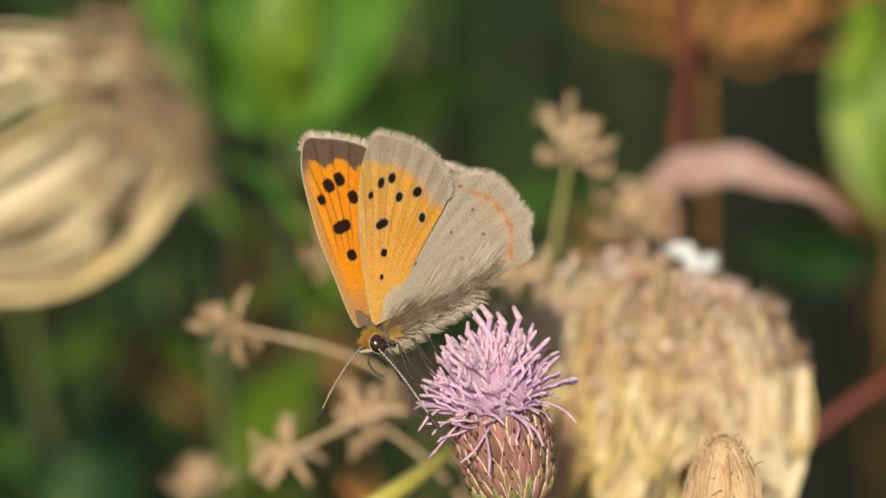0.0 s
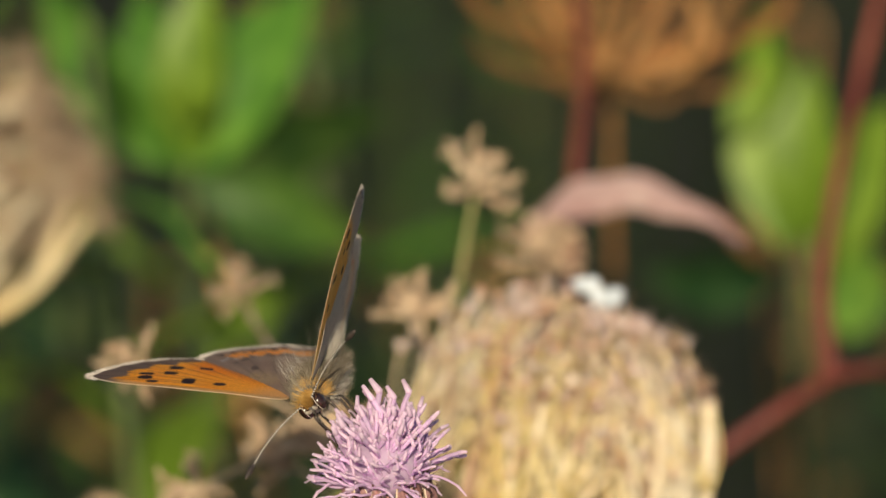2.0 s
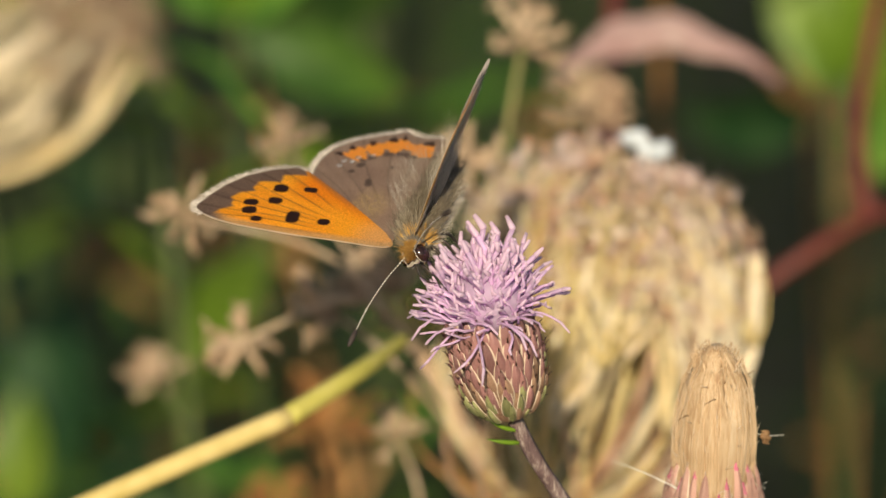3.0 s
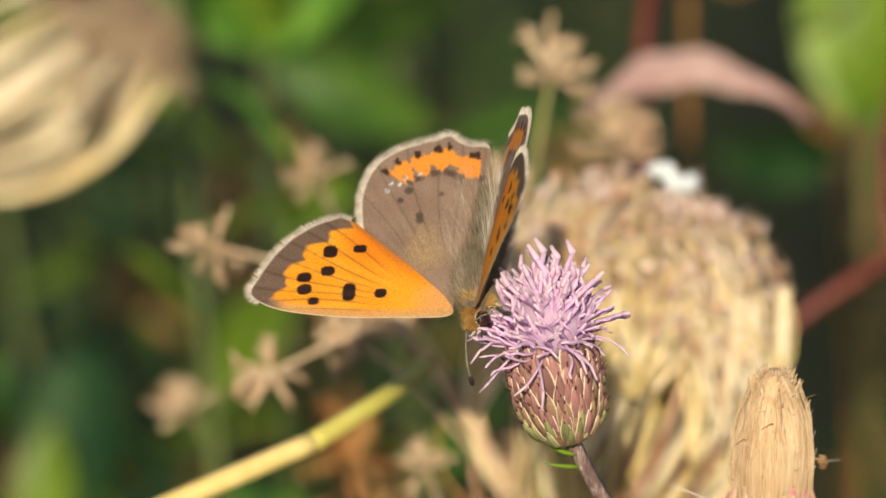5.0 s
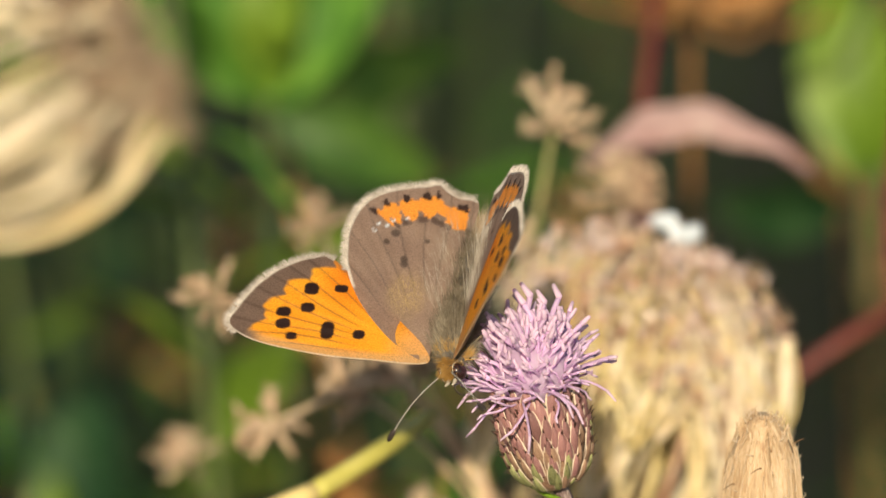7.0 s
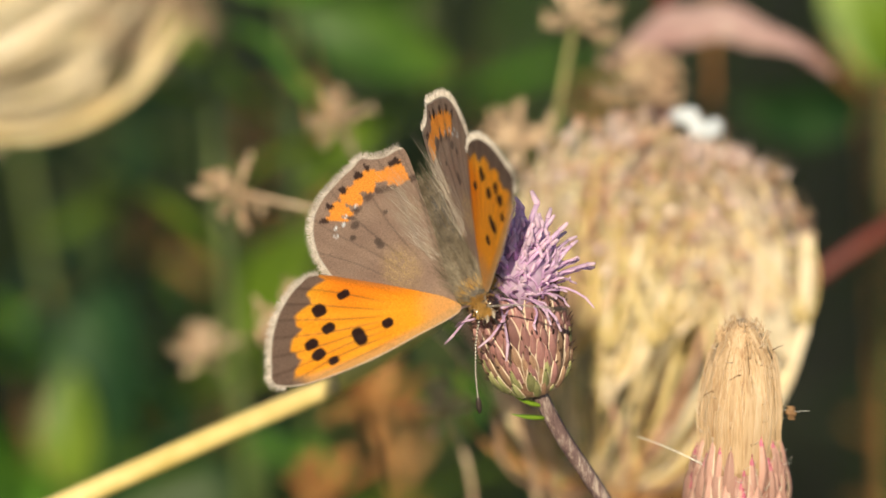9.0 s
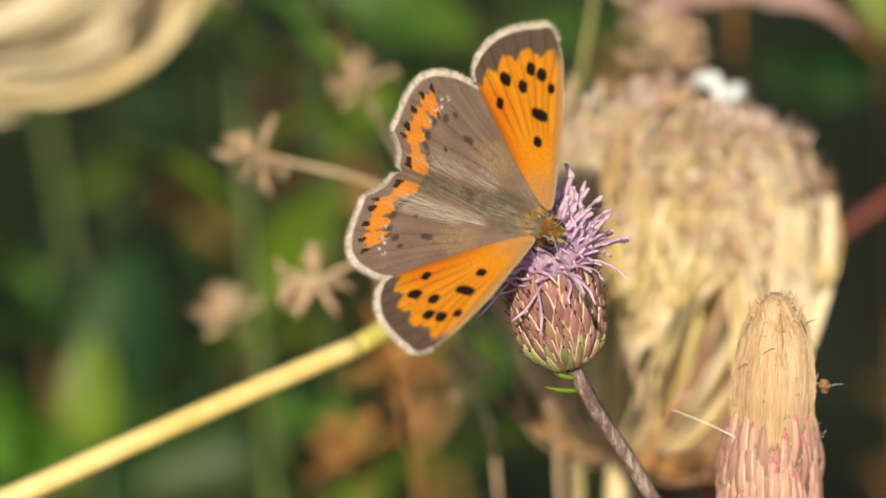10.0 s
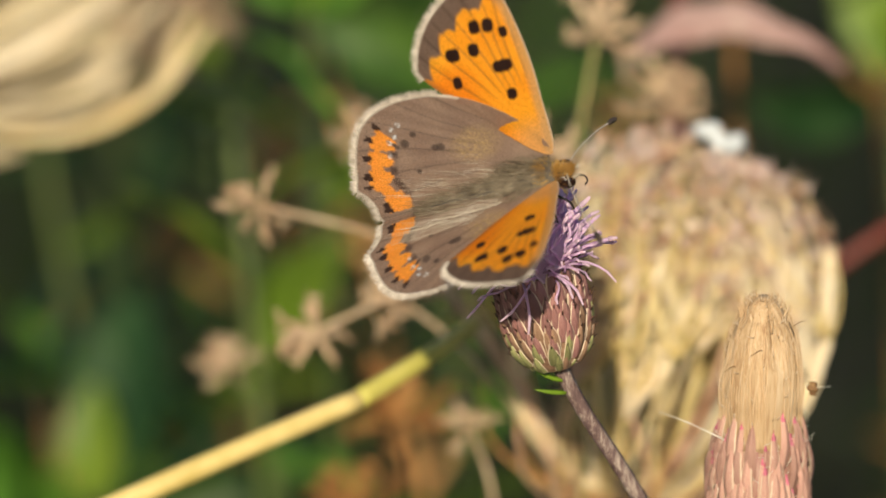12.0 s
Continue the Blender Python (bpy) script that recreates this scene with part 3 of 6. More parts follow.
def thistle(joint, lean, foot):
    """A creeping thistle in flower: stalk, scaly bud, lilac florets."""
    th = thing("thistle", foot, "lilac thistle flower on a scaly purple-brown bud and grooved stalk", "thistle")
    rel = Vector(joint) - Vector(foot)
    bm = bmesh.new()
    line = smooth_line([rel + Vector((-0.0001, 0, 0.0006)), rel + Vector((0.0019, 0.0006, -0.0036)), rel + Vector((0.0058, 0.002, -0.0105)), rel + Vector((0.0120, 0.004, -0.024)), Vector((0.012, 0.004, rel.z * 0.55)), Vector((0, 0, rel.z * 0.2)), Vector((0, 0, -0.02))], 7)
    tube(bm, line, [0.00062, 0.0006, 0.00062, 0.0009, 0.0014, 0.0018], 14)
    for i, v in enumerate(bm.verts):
        if i % 2:
            c = line[min(i // 14, len(line) - 1)]
            v.co = c + (v.co - c) * 0.86
    part("stalk", bm, STALK, th)
    bm = bmesh.new()
    for k, (z, a) in enumerate(((-0.0012, 0.4), (-0.0022, 2.6))):
        c = rel + Vector((0.0007, 0, z))
        tube(bm, bend(c, c + Vector((-0.0012, -0.0006, 0.0002)), c + Vector((-0.0024, -0.0006, 0.0011 - 0.0006 * k)), 5), [0.00018, 0.0002, 0.00003], 5)
    part("stipule", bm, LEAF_BRIGHT, th, "small green bract under the bud")
    head = Matrix.Translation(rel) @ along(lean)
    H = 0.0082
    prof = ((0.0007, 0), (0.0019, 0.00035), (0.0024, 0.0011), (0.0027, 0.0022), (0.0028, 0.0036), (0.0027, 0.0054), (0.0024, 0.0070), (0.0022, 0.0082))

    def girth(z):
        for (r1, z1), (r2, z2) in zip(prof, prof[1:]):
            if z <= z2:
                return r1 + (r2 - r1) * (z - z1) / (z2 - z1)
        return prof[-1][0]
    bm = bmesh.new()
    lathe(bm, prof, 20)
    part("bud", bm, SCALE_MID, th, "scaly bud under the flower", head)
    kinds = {}
    for k, mat in enumerate((SCALE_LOW, SCALE_MID, SCALE_TOP)):
        kinds[k] = [scale_mesh("scale", 1.0, 0.38 + 0.05 * i, mat, 30 * k + i, 0.16, 1.3) for i in range(3)]
    r = random.Random(5)
    rows = 11
    for row in range(rows):
        f = row / (rows - 1)
        z = 0.0001 + f * (H - 0.0022)
        n = (11, 15, 18, 19, 20, 20, 20, 19, 18, 16, 14)[row]
        for i in range(n):
            a = 2 * math.pi * (i + 0.5 * (row % 2)) / n + r.gauss(0, 0.06)
            zz = z + r.gauss(0, 0.00012)
            rad = girth(zz) + 0.00005
            slope = math.atan2(girth(min(H, zz + 0.0012)) - girth(zz), 0.0012)
            length = 0.0019 + 0.0012 * f + r.gauss(0, 0.0001)
            mix = f + r.gauss(0, 0.12)
            k = 0 if mix < 0.17 else 1 if mix < 0.42 else 2
            m = head @ Matrix.Rotation(a, 4, "Z") @ Matrix.Translation((0, -rad, zz)) @ Matrix.Rotation(slope * 0.85 + r.gauss(0, 0.03), 4, "X")
            placed("scale", r.choice(kinds[k]), th, "", m @ Matrix.Scale(length, 4))
    bm = bmesh.new()
    lathe(bm, ((0.0021, H - 0.0006), (0.0027, H + 0.0006), (0.0028, H + 0.0018), (0.0022, H + 0.0031), (0.0008, H + 0.0039)), 24, 0, 0.06)
    part("floret_base", bm, FLORET, th, "crowded lilac floret tubes", head)
    forms = [floret_mesh("floret", 1.0, c, 60 + i, 0.0235) for i, c in enumerate((0.12, -0.20, 0.32, 0.48, 0.66, 0.95, -0.40, 0.42))]
    n = 290
    for i in range(n):
        f = (i + 0.5) / n
        rr = 0.0022 * math.sqrt(f)
        a = i * 2.39996
        p = Vector((rr * math.cos(a), rr * math.sin(a), H - 0.0002))
        tilt = f ** 0.85 * radians(44) + max(0, f - 0.86) * 2.6 + r.gauss(0, 0.15)
        length = r.uniform(0.0059, 0.0070) * (1.0 if r.random() > 0.10 else 1.25) * (1 - 0.50 * f)
        pick = forms[r.choice((0, 1, 2, 6) if f < 0.45 else (1, 2, 3, 7) if f < 0.75 else (3, 4, 5, 7))]
        m = head @ Matrix.Translation(p) @ Matrix.Rotation(a, 4, "Z") @ Matrix.Rotation(tilt, 4, "Y") @ Matrix.Rotation(r.gauss(0, 0.9), 4, "Z")
        placed("floret", pick, th, "", m @ Matrix.Scale(length, 4))
    return th


def seed_thistle(top, foot):
    """A thistle gone to seed: a tight brush of tan pappus over pinkish bracts."""
    th = thing("seeding_thistle", foot, "dry thistle head with tight tan pappus and pinkish bracts", "thistle")
    rel = Vector(top) - Vector(foot)
    L = 0.0112
    head = Matrix.Translation(rel - Vector((0, 0, L))) @ along((0.01, -0.03, 1))
    prof = ((0.0027, -0.0004), (0.0029, 0.0016), (0.0030, 0.0040), (0.00285, 0.0060), (0.0024, 0.0080), (0.00175, 0.0096), (0.0011, 0.0107), (0.0006, 0.0112))
    bm = bmesh.new()
    fine = [prof[0]]
    for (r1, z1), (r2, z2) in zip(prof, prof[1:]):
        fine += [(r1 + (r2 - r1) * k / 3, z1 + (z2 - z1) * k / 3) for k in (1, 2, 3)]
    lathe(bm, fine, 120)
    for v in bm.verts:
        turn_by = math.atan2(v.co.y, v.co.x) + math.pi / 2 - 0.10
        dent = 0.42 * math.exp(-(turn_by / 0.16) ** 2) * max(0.0, min(1.0, (v.co.z - 0.0062) / 0.002))
        rough = 0.012 * noise.noise((v.co.x * 2500, v.co.y * 2500, v.co.z * 500))
        v.co.x, v.co.y = v.co.x * (1 - dent + rough), v.co.y * (1 - dent + rough)
    part("pappus_core", bm, PAPPUS, th, "", head)
    r = random.Random(9)
    forms = []
    for k in range(9):
        bm = bmesh.new()
        drift = r.gauss(0, 0.00035)
        stop = r.choice((5, 6, 7, 8))
        pts = [Vector((drift * (z / 0.011) + r.gauss(0, 0.00009), -q - r.uniform(-0.00008, 0.00012), z)) for q, z in prof[:stop]]
        if stop < 8:
            pts.append(pts[-1] + Vector((r.gauss(0, 0.0002), -0.00015, 0.0005)))
        tube(bm, smooth_line(pts, 2), [0.00003, 0.00005, 0.00005, 0.00002], 4)
        forms.append(mesh_of("strand", bm, [PAPPUS]))
    for i in range(150):
        a = 2 * math.pi * i / 150 + r.gauss(0, 0.04)
        if abs((a + math.pi) % (2 * math.pi) - math.pi - 0.10) < 0.16:
            continue
        placed("strand", r.choice(forms), th, "", head @ Matrix.Rotation(a, 4, "Z") @ Matrix.Translation((0, r.gauss(0, 0.00007), r.gauss(0, 0.0003))))
    bm = bmesh.new()
    for i in range(60):
        a, q = r.uniform(0, 6.28), 0.0016 * math.sqrt(r.random())
        p = Vector((q * math.cos(a), q * math.sin(a), 0.0106 - q * 0.5))
        e = p + Vector((math.cos(a) * 0.0004, math.sin(a) * 0.0004, r.uniform(0.0004, 0.0012)))
        tube(bm, bend(p - Vector((0, 0, 0.001)), p, e, 3), [0.00014, 0.00004], 4)
    part("ragged_tip", bm, PAPPUS, th, "", head)
    bm = bmesh.new()
    for i in range(110):
        a, z = r.uniform(0, 6.28), 0.0111 - 0.009 * r.random() ** 1.7
        q = 0.0
        for (r1, z1), (r2, z2) in zip(prof, prof[1:]):
            if z1 <= z <= z2:
                q = r1 + (r2 - r1) * (z - z1) / (z2 - z1)
        o = Vector((math.cos(a), math.sin(a), 0))
        p = o * (q + 0.0001) + Vector((0, 0, z))
        e = p + o * r.uniform(0.0001, 0.0003) + Vector((r.gauss(0, 0.00015), r.gauss(0, 0.00015), r.uniform(0.0002, 0.0009)))
        tube(bm, bend(p, p.lerp(e, 0.5) + o * 0.00015, e, 3), [0.00004, 0.000012], 3)
    part("loose_hair", bm, HAIR, th, "pale loose hairs", head)
    bm = bmesh.new()
    for k in range(4):
        a, z = (4.3, 4.9, 3.6, 5.4)[k], (0.0079, 0.0004, 0.0064, 0.0095)[k]
        o = Vector((math.cos(a), math.sin(a), 0))
        p = o * (0.0030 if z < 0.007 else 0.0026) + Vector((0, 0, z))
        tube(bm, bend(p, p + o * 0.0003 + Vector((0.0002, 0, 0.0004)), p + Vector((0.0008, -0.0001, 0.0003)) * (1 if k % 2 else -1), 5), [0.00004, 0.00002], 4)
    part("withered_thread", bm, WITHER, th, "brown curled floret remains", head)
    # bracts under the brush
    bm = bmesh.new()
    lathe(bm, ((0.0012, -0.0110), (0.0028, -0.0095), (0.0033, -0.0065), (0.0031, -0.0030), (0.0027, 0.0002)), 22)
    part("bud", bm, PINKBRACT, th, "pinkish dry bud", head)
    bm = bmesh.new()
    for i in range(260):
        a, z = r.uniform(0, 6.28), r.uniform(-0.0095, 0.0006)
        q = 0.0035 if z < -0.004 else 0.0035 - 0.15 * (z + 0.004)
        o = Vector((math.cos(a), math.sin(a), 0))
        p = o * q + Vector((0, 0, z))
        e = p + o * r.uniform(0, 0.0003) + Vector((r.gauss(0, 0.0004), r.gauss(0, 0.0004), r.uniform(0.0002, 0.0011)))
        tube(bm, bend(p, p.lerp(e, 0.5) + o * 0.00012, e, 3), [0.000028, 0.00001], 3)
    part("bract_hair", bm, SILK, th, "pale hairs over the bracts", head)
    kinds = []
    for i in range(4):
        me = scale_mesh("bract", 1.0, 0.17 + 0.02 * i, PINKBRACT, 90 + i, -0.05, 0.4)
        me.materials[1] = EDGE if i % 2 else PINKBRACT
        me.materials[2] = MAGENTA if i < 2 else EDGE
        if i < 2:
            for f in me.polygons:
                if f.center.z > 0.80 and abs(f.center.x) < 0.06:
                    f.material_index = 2
        kinds.append(me)
    for row in range(7):
        n = 24
        for i in range(n):
            a = 2 * math.pi * (i + 0.5 * (row % 2)) / n + r.gauss(0, 0.08)
            z = -0.0104 + row * 0.00125 + r.gauss(0, 0.0004)
            rad = 0.0026 if row == 0 else 0.0032 if row < 5 else 0.0032 - 0.00024 * (row - 4)
            placed("bract", r.choice(kinds), th, "", head @ Matrix.Rotation(a, 4, "Z") @ Matrix.Translation((0, -rad, z)) @ Matrix.Rotation(0.02, 4, "X") @ Matrix.Scale(r.uniform(0.0038, 0.0056), 4))
    bm = bmesh.new()
    b = rel - Vector((0, 0, L + 0.0105))
    tube(bm, smooth_line([b, b + Vector((0.001, 0, -0.02)), Vector((0.004, 0, rel.z * 0.5)), Vector((0, 0, -0.02))], 7), [0.0008, 0.0009, 0.0018], 10)
    part("stalk", bm, STALK, th)
    # a shrivelled floret hanging on silk
    c = head @ Vector((0.0036, -0.0012, 0.0040))
    bm = bmesh.new()
    tube(bm, smooth_line([c + Vector(q) * 0.0005 for q in ((-0.6, 0, 0.9), (0.4, 0.3, 0.5), (-0.5, -0.3, 0.1), (0.5, 0.1, -0.3), (-0.2, 0, -0.9), (0.7, 0, -1.2))], 5), [0.00004, 0.00022, 0.00026, 0.0002, 0.00003], 6)
    part("shrivelled_floret", bm, WITHER, th, "shrivelled brown floret caught on silk")
    bm = bmesh.new()
    tube(bm, [c + Vector((-0.0008, 0, 0.0003)), c, c + Vector((0.0014, 0, 0.0001))], [0.000022, 0.000018], 4)
    c2 = head @ Vector((-0.0029, -0.001, 0.0003))
    tube(bm, bend(c2, c2 + Vector((-0.0030, 0, 0.0017)), c2 + Vector((-0.0052, 0, 0.0024)), 6), [0.00005, 0.00003], 4)
    part("silk_thread", bm, SILK, th, "pale thread")
    return th


# ---------- butterfly ----------
FORE_EDGE = [(0, 0.4), (4, 1.0), (8, 1.35), (12, 1.1), (14.0, 0.45), (14.7, -0.35), (14.25, -1.5), (13.4, -3.2), (12.2, -4.85), (10.7, -6.15), (9.1, -6.95), (7.7, -6.85), (5.2, -5.0), (2, -2.5), (0.2, -0.9)]
HIND_EDGE = [(0.2, 0.2), (3, -0.7), (5.8, -2.8), (7.5, -5.2), (8.2, -7.6), (8.2, -9.6), (7.7, -11.3), (6.7, -12.6), (5.1, -13.7), (3.7, -14.4), (2.7, -14.95), (1.9, -14.55), (0.9, -14.35), (-0.2, -14.5), (-0.6, -13.6), (-0.5, -9.5), (-0.3, -5), (-0.1, -1.2)]
SPOTS = [(3.3, -0.6, 0.3, 0.22), (5.12, -0.92, 0.42, 0.36), (7.42, -0.81, 0.46, 0.72), (9.96, 0.16, 0.38, 0.3), (10.69, -0.77, 0.5, 0.4), (10.79, -1.77, 0.5, 0.4), (9.10, -2.43, 0.48, 0.40), (9.05, -4.08, 0.50, 0.50), (6.88, -4.50, 0.46, 0.34)]


def edge_line(ctrl, n):
    """A closed smooth outline through the corners, resampled evenly."""
    p = np.array(ctrl, float)
    k = len(p)
    pts = []
    for i in range(k):
        a, b, c, d = p[i - 1], p[i], p[(i + 1) % k], p[(i + 2) % k]
        for t in np.linspace(0, 1, 16, endpoint=False):
            pts.append(0.5 * (2 * b + (c - a) * t + (2 * a - 5 * b + 4 * c - d) * t * t + (3 * b - a - 3 * c + d) * t ** 3))
    pts = np.array(pts)
    s = np.r_[0, np.cumsum(np.hypot(*np.diff(np.vstack([pts, pts[:1]]), axis=0).T))]
    q = np.linspace(0, s[-1], n, endpoint=False)
    closed = np.vstack([pts, pts[:1]])
    return np.c_[np.interp(q, s, closed[:, 0]), np.interp(q, s, closed[:, 1])]


def grain(u, v, f, seed):
    """Smooth waviness between -1 and 1."""
    r = np.random.RandomState(seed)
    out = np.zeros_like(u)
    for k in range(6):
        a, b, c = r.normal(0, f), r.normal(0, f), r.uniform(0, 6.28)
        out += np.sin(a * u + b * v + c)
    return out / 6


def near(u, v, line):
    """Distance from each point to a line of points, and how far along it."""
    best = np.full(u.shape, 1e9)
    where = np.zeros_like(u)
    for i, (x, y) in enumerate(line):
        d = np.hypot(u - x, v - y)
        m = d < best
        best[m], where[m] = d[m], i / (len(line) - 1)
    return best, where


def blend(col, new_col, w):
    w = np.clip(w, 0, 1)[:, None]
    return col * (1 - w) + np.array(new_col)[None, :] * w


def soft(x, a, b):
    t = np.clip((x - a) / (b - a), 0, 1)
    return t * t * (3 - 2 * t)


def veins(u, v, at, angles, width):
    """How much each point lies on a vein running out from the base."""
    a, r = np.arctan2(v - at[1], u - at[0]), np.hypot(u - at[0], v - at[1])
    out = np.zeros_like(u)
    for k, g in enumerate(angles):
        d = np.abs(a - radians(g) - 0.02 * np.sin(r * 0.5 + k)) * r
        out = np.maximum(out, (1 - soft(d, width * 0.5, width * 1.5)) * soft(r, 3.5, 6.5))
    return out


FORE_VEINS = (6, 1, -4, -9.5, -15.5, -22, -29, -37)
HIND_VEINS = (-36, -47, -57, -66, -75, -83, -91)


def fore_above(u, v, edge):
    outer = edge_part(edge, (14.7, -0.35), (9.1, -6.95))
    costa = edge_part(edge, (0, 0.4), (14.4, 0.1))
    d, w = near(u, v, outer)
    c, _ = near(u, v, costa)
    a = np.arctan2(v, u - 1)
    col = np.tile(np.array([[0.87, 0.30, 0.012]]), (len(u), 1))
    col = blend(col, (0.91, 0.42, 0.026), 0.5 + 0.5 * grain(u, v, 0.9, 3))
    col = blend(col, (0.74, 0.20, 0.006), 0.8 * soft(-v - 0.22 * u, 0.6, 3.2) * soft(-u, -9.5, -6.5))
    inner = -(v + 0.80 * u - 0.3) / 1.28
    col = blend(col, (0.30, 0.13, 0.045), 0.8 * soft(inner, 0.2, 1.0) * soft(-d, -9, -5))
    col = blend(col, (0.34, 0.14, 0.03), 0.75 * veins(u, v, (1, 0), FORE_VEINS, 0.07))
    col = blend(col, (0.50, 0.33, 0.16), 0.7 * soft(-c, -0.95, -0.35))
    col = blend(col, (0.55, 0.36, 0.19), 0.6 * soft(-np.hypot(u, v), -3.6, -1.2))
    cell = np.abs(np.sin((np.degrees(a) + 15.5) / 6.4 * math.pi / 2 + 0.6))
    wide = 2.5 - 0.7 * w - 0.75 * cell + 0.18 * grain(u, v, 5, 5)
    tip = soft(u, 11.6, 13.2) * soft(-c, -1.1, -0.2)
    col = blend(col, (0.16, 0.105, 0.08), np.maximum(1 - soft(d, wide - 0.16, wide + 0.16), tip))
    col = blend(col, (0.075, 0.045, 0.035), 0.6 * veins(u, v, (1, 0), FORE_VEINS, 0.10) * (1 - soft(d, wide - 0.2, wide)))
    for k, (x, y, rx, ry) in enumerate(SPOTS[1:]):
        rx, ry = rx * 1.1, ry * 1.08
        e = np.abs((u - x) / rx) ** 2.8 + np.abs((v - y - 0.12 * (u - x)) / ry) ** 2.8 + 0.25 * grain(u, v, 7, 20 + k)
        col = blend(col, (0.028, 0.012, 0.009), 1 - soft(e, 0.75, 1.2))
    return blend(col, (0.62, 0.54, 0.46), 1 - soft(np.minimum(d, c * 1.6), 0.10, 0.24))


def fore_below(u, v, edge):
    outer = edge_part(edge, (14.7, -0.35), (9.1, -6.95))
    d, w = near(u, v, outer)
    a = np.arctan2(v, u - 1)
    col = np.tile(np.array([[0.90, 0.48, 0.06]]), (len(u), 1))
    col = blend(col, (0.92, 0.60, 0.18), 0.45 + 0.5 * grain(u, v, 0.8, 8))
    col = blend(col, (0.78, 0.58, 0.33), 0.8 * soft(v - 0.05 * u, 0.1, 1.2))
    col = blend(col, (0.62, 0.53, 0.42), 1 - soft(d, 1.7, 2.6))
    col = blend(col, (0.42, 0.34, 0.25), 0.6 * veins(u, v, (1, 0), FORE_VEINS, 0.07))
    for k, (x, y, rx, ry) in enumerate(SPOTS):
        e = ((u - x) / rx / 0.85) ** 2 + ((v - y) / ry / 0.85) ** 2
        col = blend(col, (0.80, 0.62, 0.36), 0.7 * (1 - soft(e, 1.1, 2.0)))
        col = blend(col, (0.03, 0.014, 0.010), 1 - soft(e, 0.75, 1.2))
    return blend(col, (0.66, 0.59, 0.50), 1 - soft(d, 0.10, 0.26))


def hind_above(u, v, edge):
    outer = edge_part(edge, (8.05, -10.4), (-0.2, -14.5))
    rim = edge_part(edge, (6.8, -4.0), (-0.2, -14.5))
    d, w = near(u, v, outer)
    e, _ = near(u, v, rim)
    r = np.hypot(u, v)
    col = np.tile(np.array([[0.235, 0.155, 0.122]]), (len(u), 1))
    col = blend(col, (0.33, 0.23, 0.175), 0.5 + 0.6 * grain(u, v, 1.1, 31))
    col = blend(col, (0.10, 0.072, 0.06), 0.42 * veins(u, v, (0, 0), HIND_VEINS, 0.08))
    gold = soft(-np.hypot((u - 2.8) / 1.7, (v + 4.6) / 2.4), -1.1, -0.3)
    col = blend(col, (0.56, 0.39, 0.16), 0.75 * gold * np.clip(np.random.RandomState(33).rand(len(u)) * 1.5 - 0.35 + 0.3 * grain(u, v, 3, 33), 0, 1))
    for x, y, s in ((5.3, -8.5, 0.25), (4.84, -9.45, 0.34), (3.6, -7.1, 0.30), (3.7, -7.5, 0.28), (2.4, -9.6, 0.2)):
        col = blend(col, (0.06, 0.042, 0.036), 0.8 * (1 - soft(np.hypot(u - x, v - y), s * 0.7, s * 1.3)))
    wave = np.abs(np.sin(w * math.pi * 6))
    low, high = 1.05 + 0.45 * (1 - wave) ** 2, 3.0 - 1.05 * (1 - wave) ** 1.3 + 0.12 * grain(u, v, 8, 34)
    band = soft(d, low - 0.1, low + 0.1) * (1 - soft(d, high - 0.12, high + 0.12)) * soft(w, 0.075, 0.10) * (1 - soft(w, 0.95, 0.99))
    col = blend(col, (0.06, 0.036, 0.03), 0.85 * (1 - soft(np.abs(d - 3.0), 0.15, 0.4)) * (1 - wave) ** 0.5 * soft(w, 0.08, 0.12))
    col = blend(col, (0.87, 0.32, 0.045), band)
    k = (w * 6 - 0.5)
    dot = np.hypot((k - np.round(k)) * 2.6, (d - 1.0) / 0.9)
    col = blend(col, (0.045, 0.025, 0.02), (1 - soft(dot, 0.33, 0.52)) * soft(w, 0.05, 0.08))
    for x, y in ((6.2, -9.8), (5.6, -9.9), (5.3, -10.5), (4.3, -11.0), (6.4, -9.2)):
        f = np.hypot(u - x, v - y)
        col = blend(col, (0.66, 0.70, 0.76), (1 - soft(f, 0.14, 0.24)) * np.clip(0.5 + 1.6 * grain(u, v, 14, 35), 0, 1))
    return blend(col, (0.66, 0.60, 0.53), 1 - soft(e, 0.14, 0.30))


def hind_below(u, v, edge):
    outer = edge_part(edge, (8.05, -10.4), (-0.2, -14.5))
    d, w = near(u, v, outer)
    col = np.tile(np.array([[0.62, 0.54, 0.44]]), (len(u), 1))
    col = blend(col, (0.70, 0.62, 0.51), 0.5 + 0.6 * grain(u, v, 1.0, 41))
    col = blend(col, (0.50, 0.43, 0.35), 0.45 * veins(u, v, (0, 0), HIND_VEINS, 0.09))
    wave = np.abs(np.sin(w * math.pi * 6))
    col = blend(col, (0.72, 0.30, 0.11), 0.8 * (1 - soft(np.abs(d - 1.35 - 0.3 * wave), 0.10, 0.28)) * (0.35 + 0.65 * wave))
    for x, y in ((3.1, -4.2), (5.1, -4.5), (4.2, -7.8), (6.4, -7.2), (7.4, -9.2), (5.2, -10.0), (3.0, -10.6), (1.8, -8.4)):
        col = blend(col, (0.10, 0.07, 0.055), 0.8 * (1 - soft(np.hypot(u - x, v - y), 0.10, 0.2)))
    return blend(col, (0.70, 0.63, 0.55), 1 - soft(d, 0.14, 0.3))


def edge_part(edge, a, b):
    i = int(np.argmin(np.hypot(*(edge - np.array(a)).T)))
    j = int(np.argmin(np.hypot(*(edge - np.array(b)).T)))
    return edge[i:j + 1:2] if j > i else edge[j:i + 1:2]


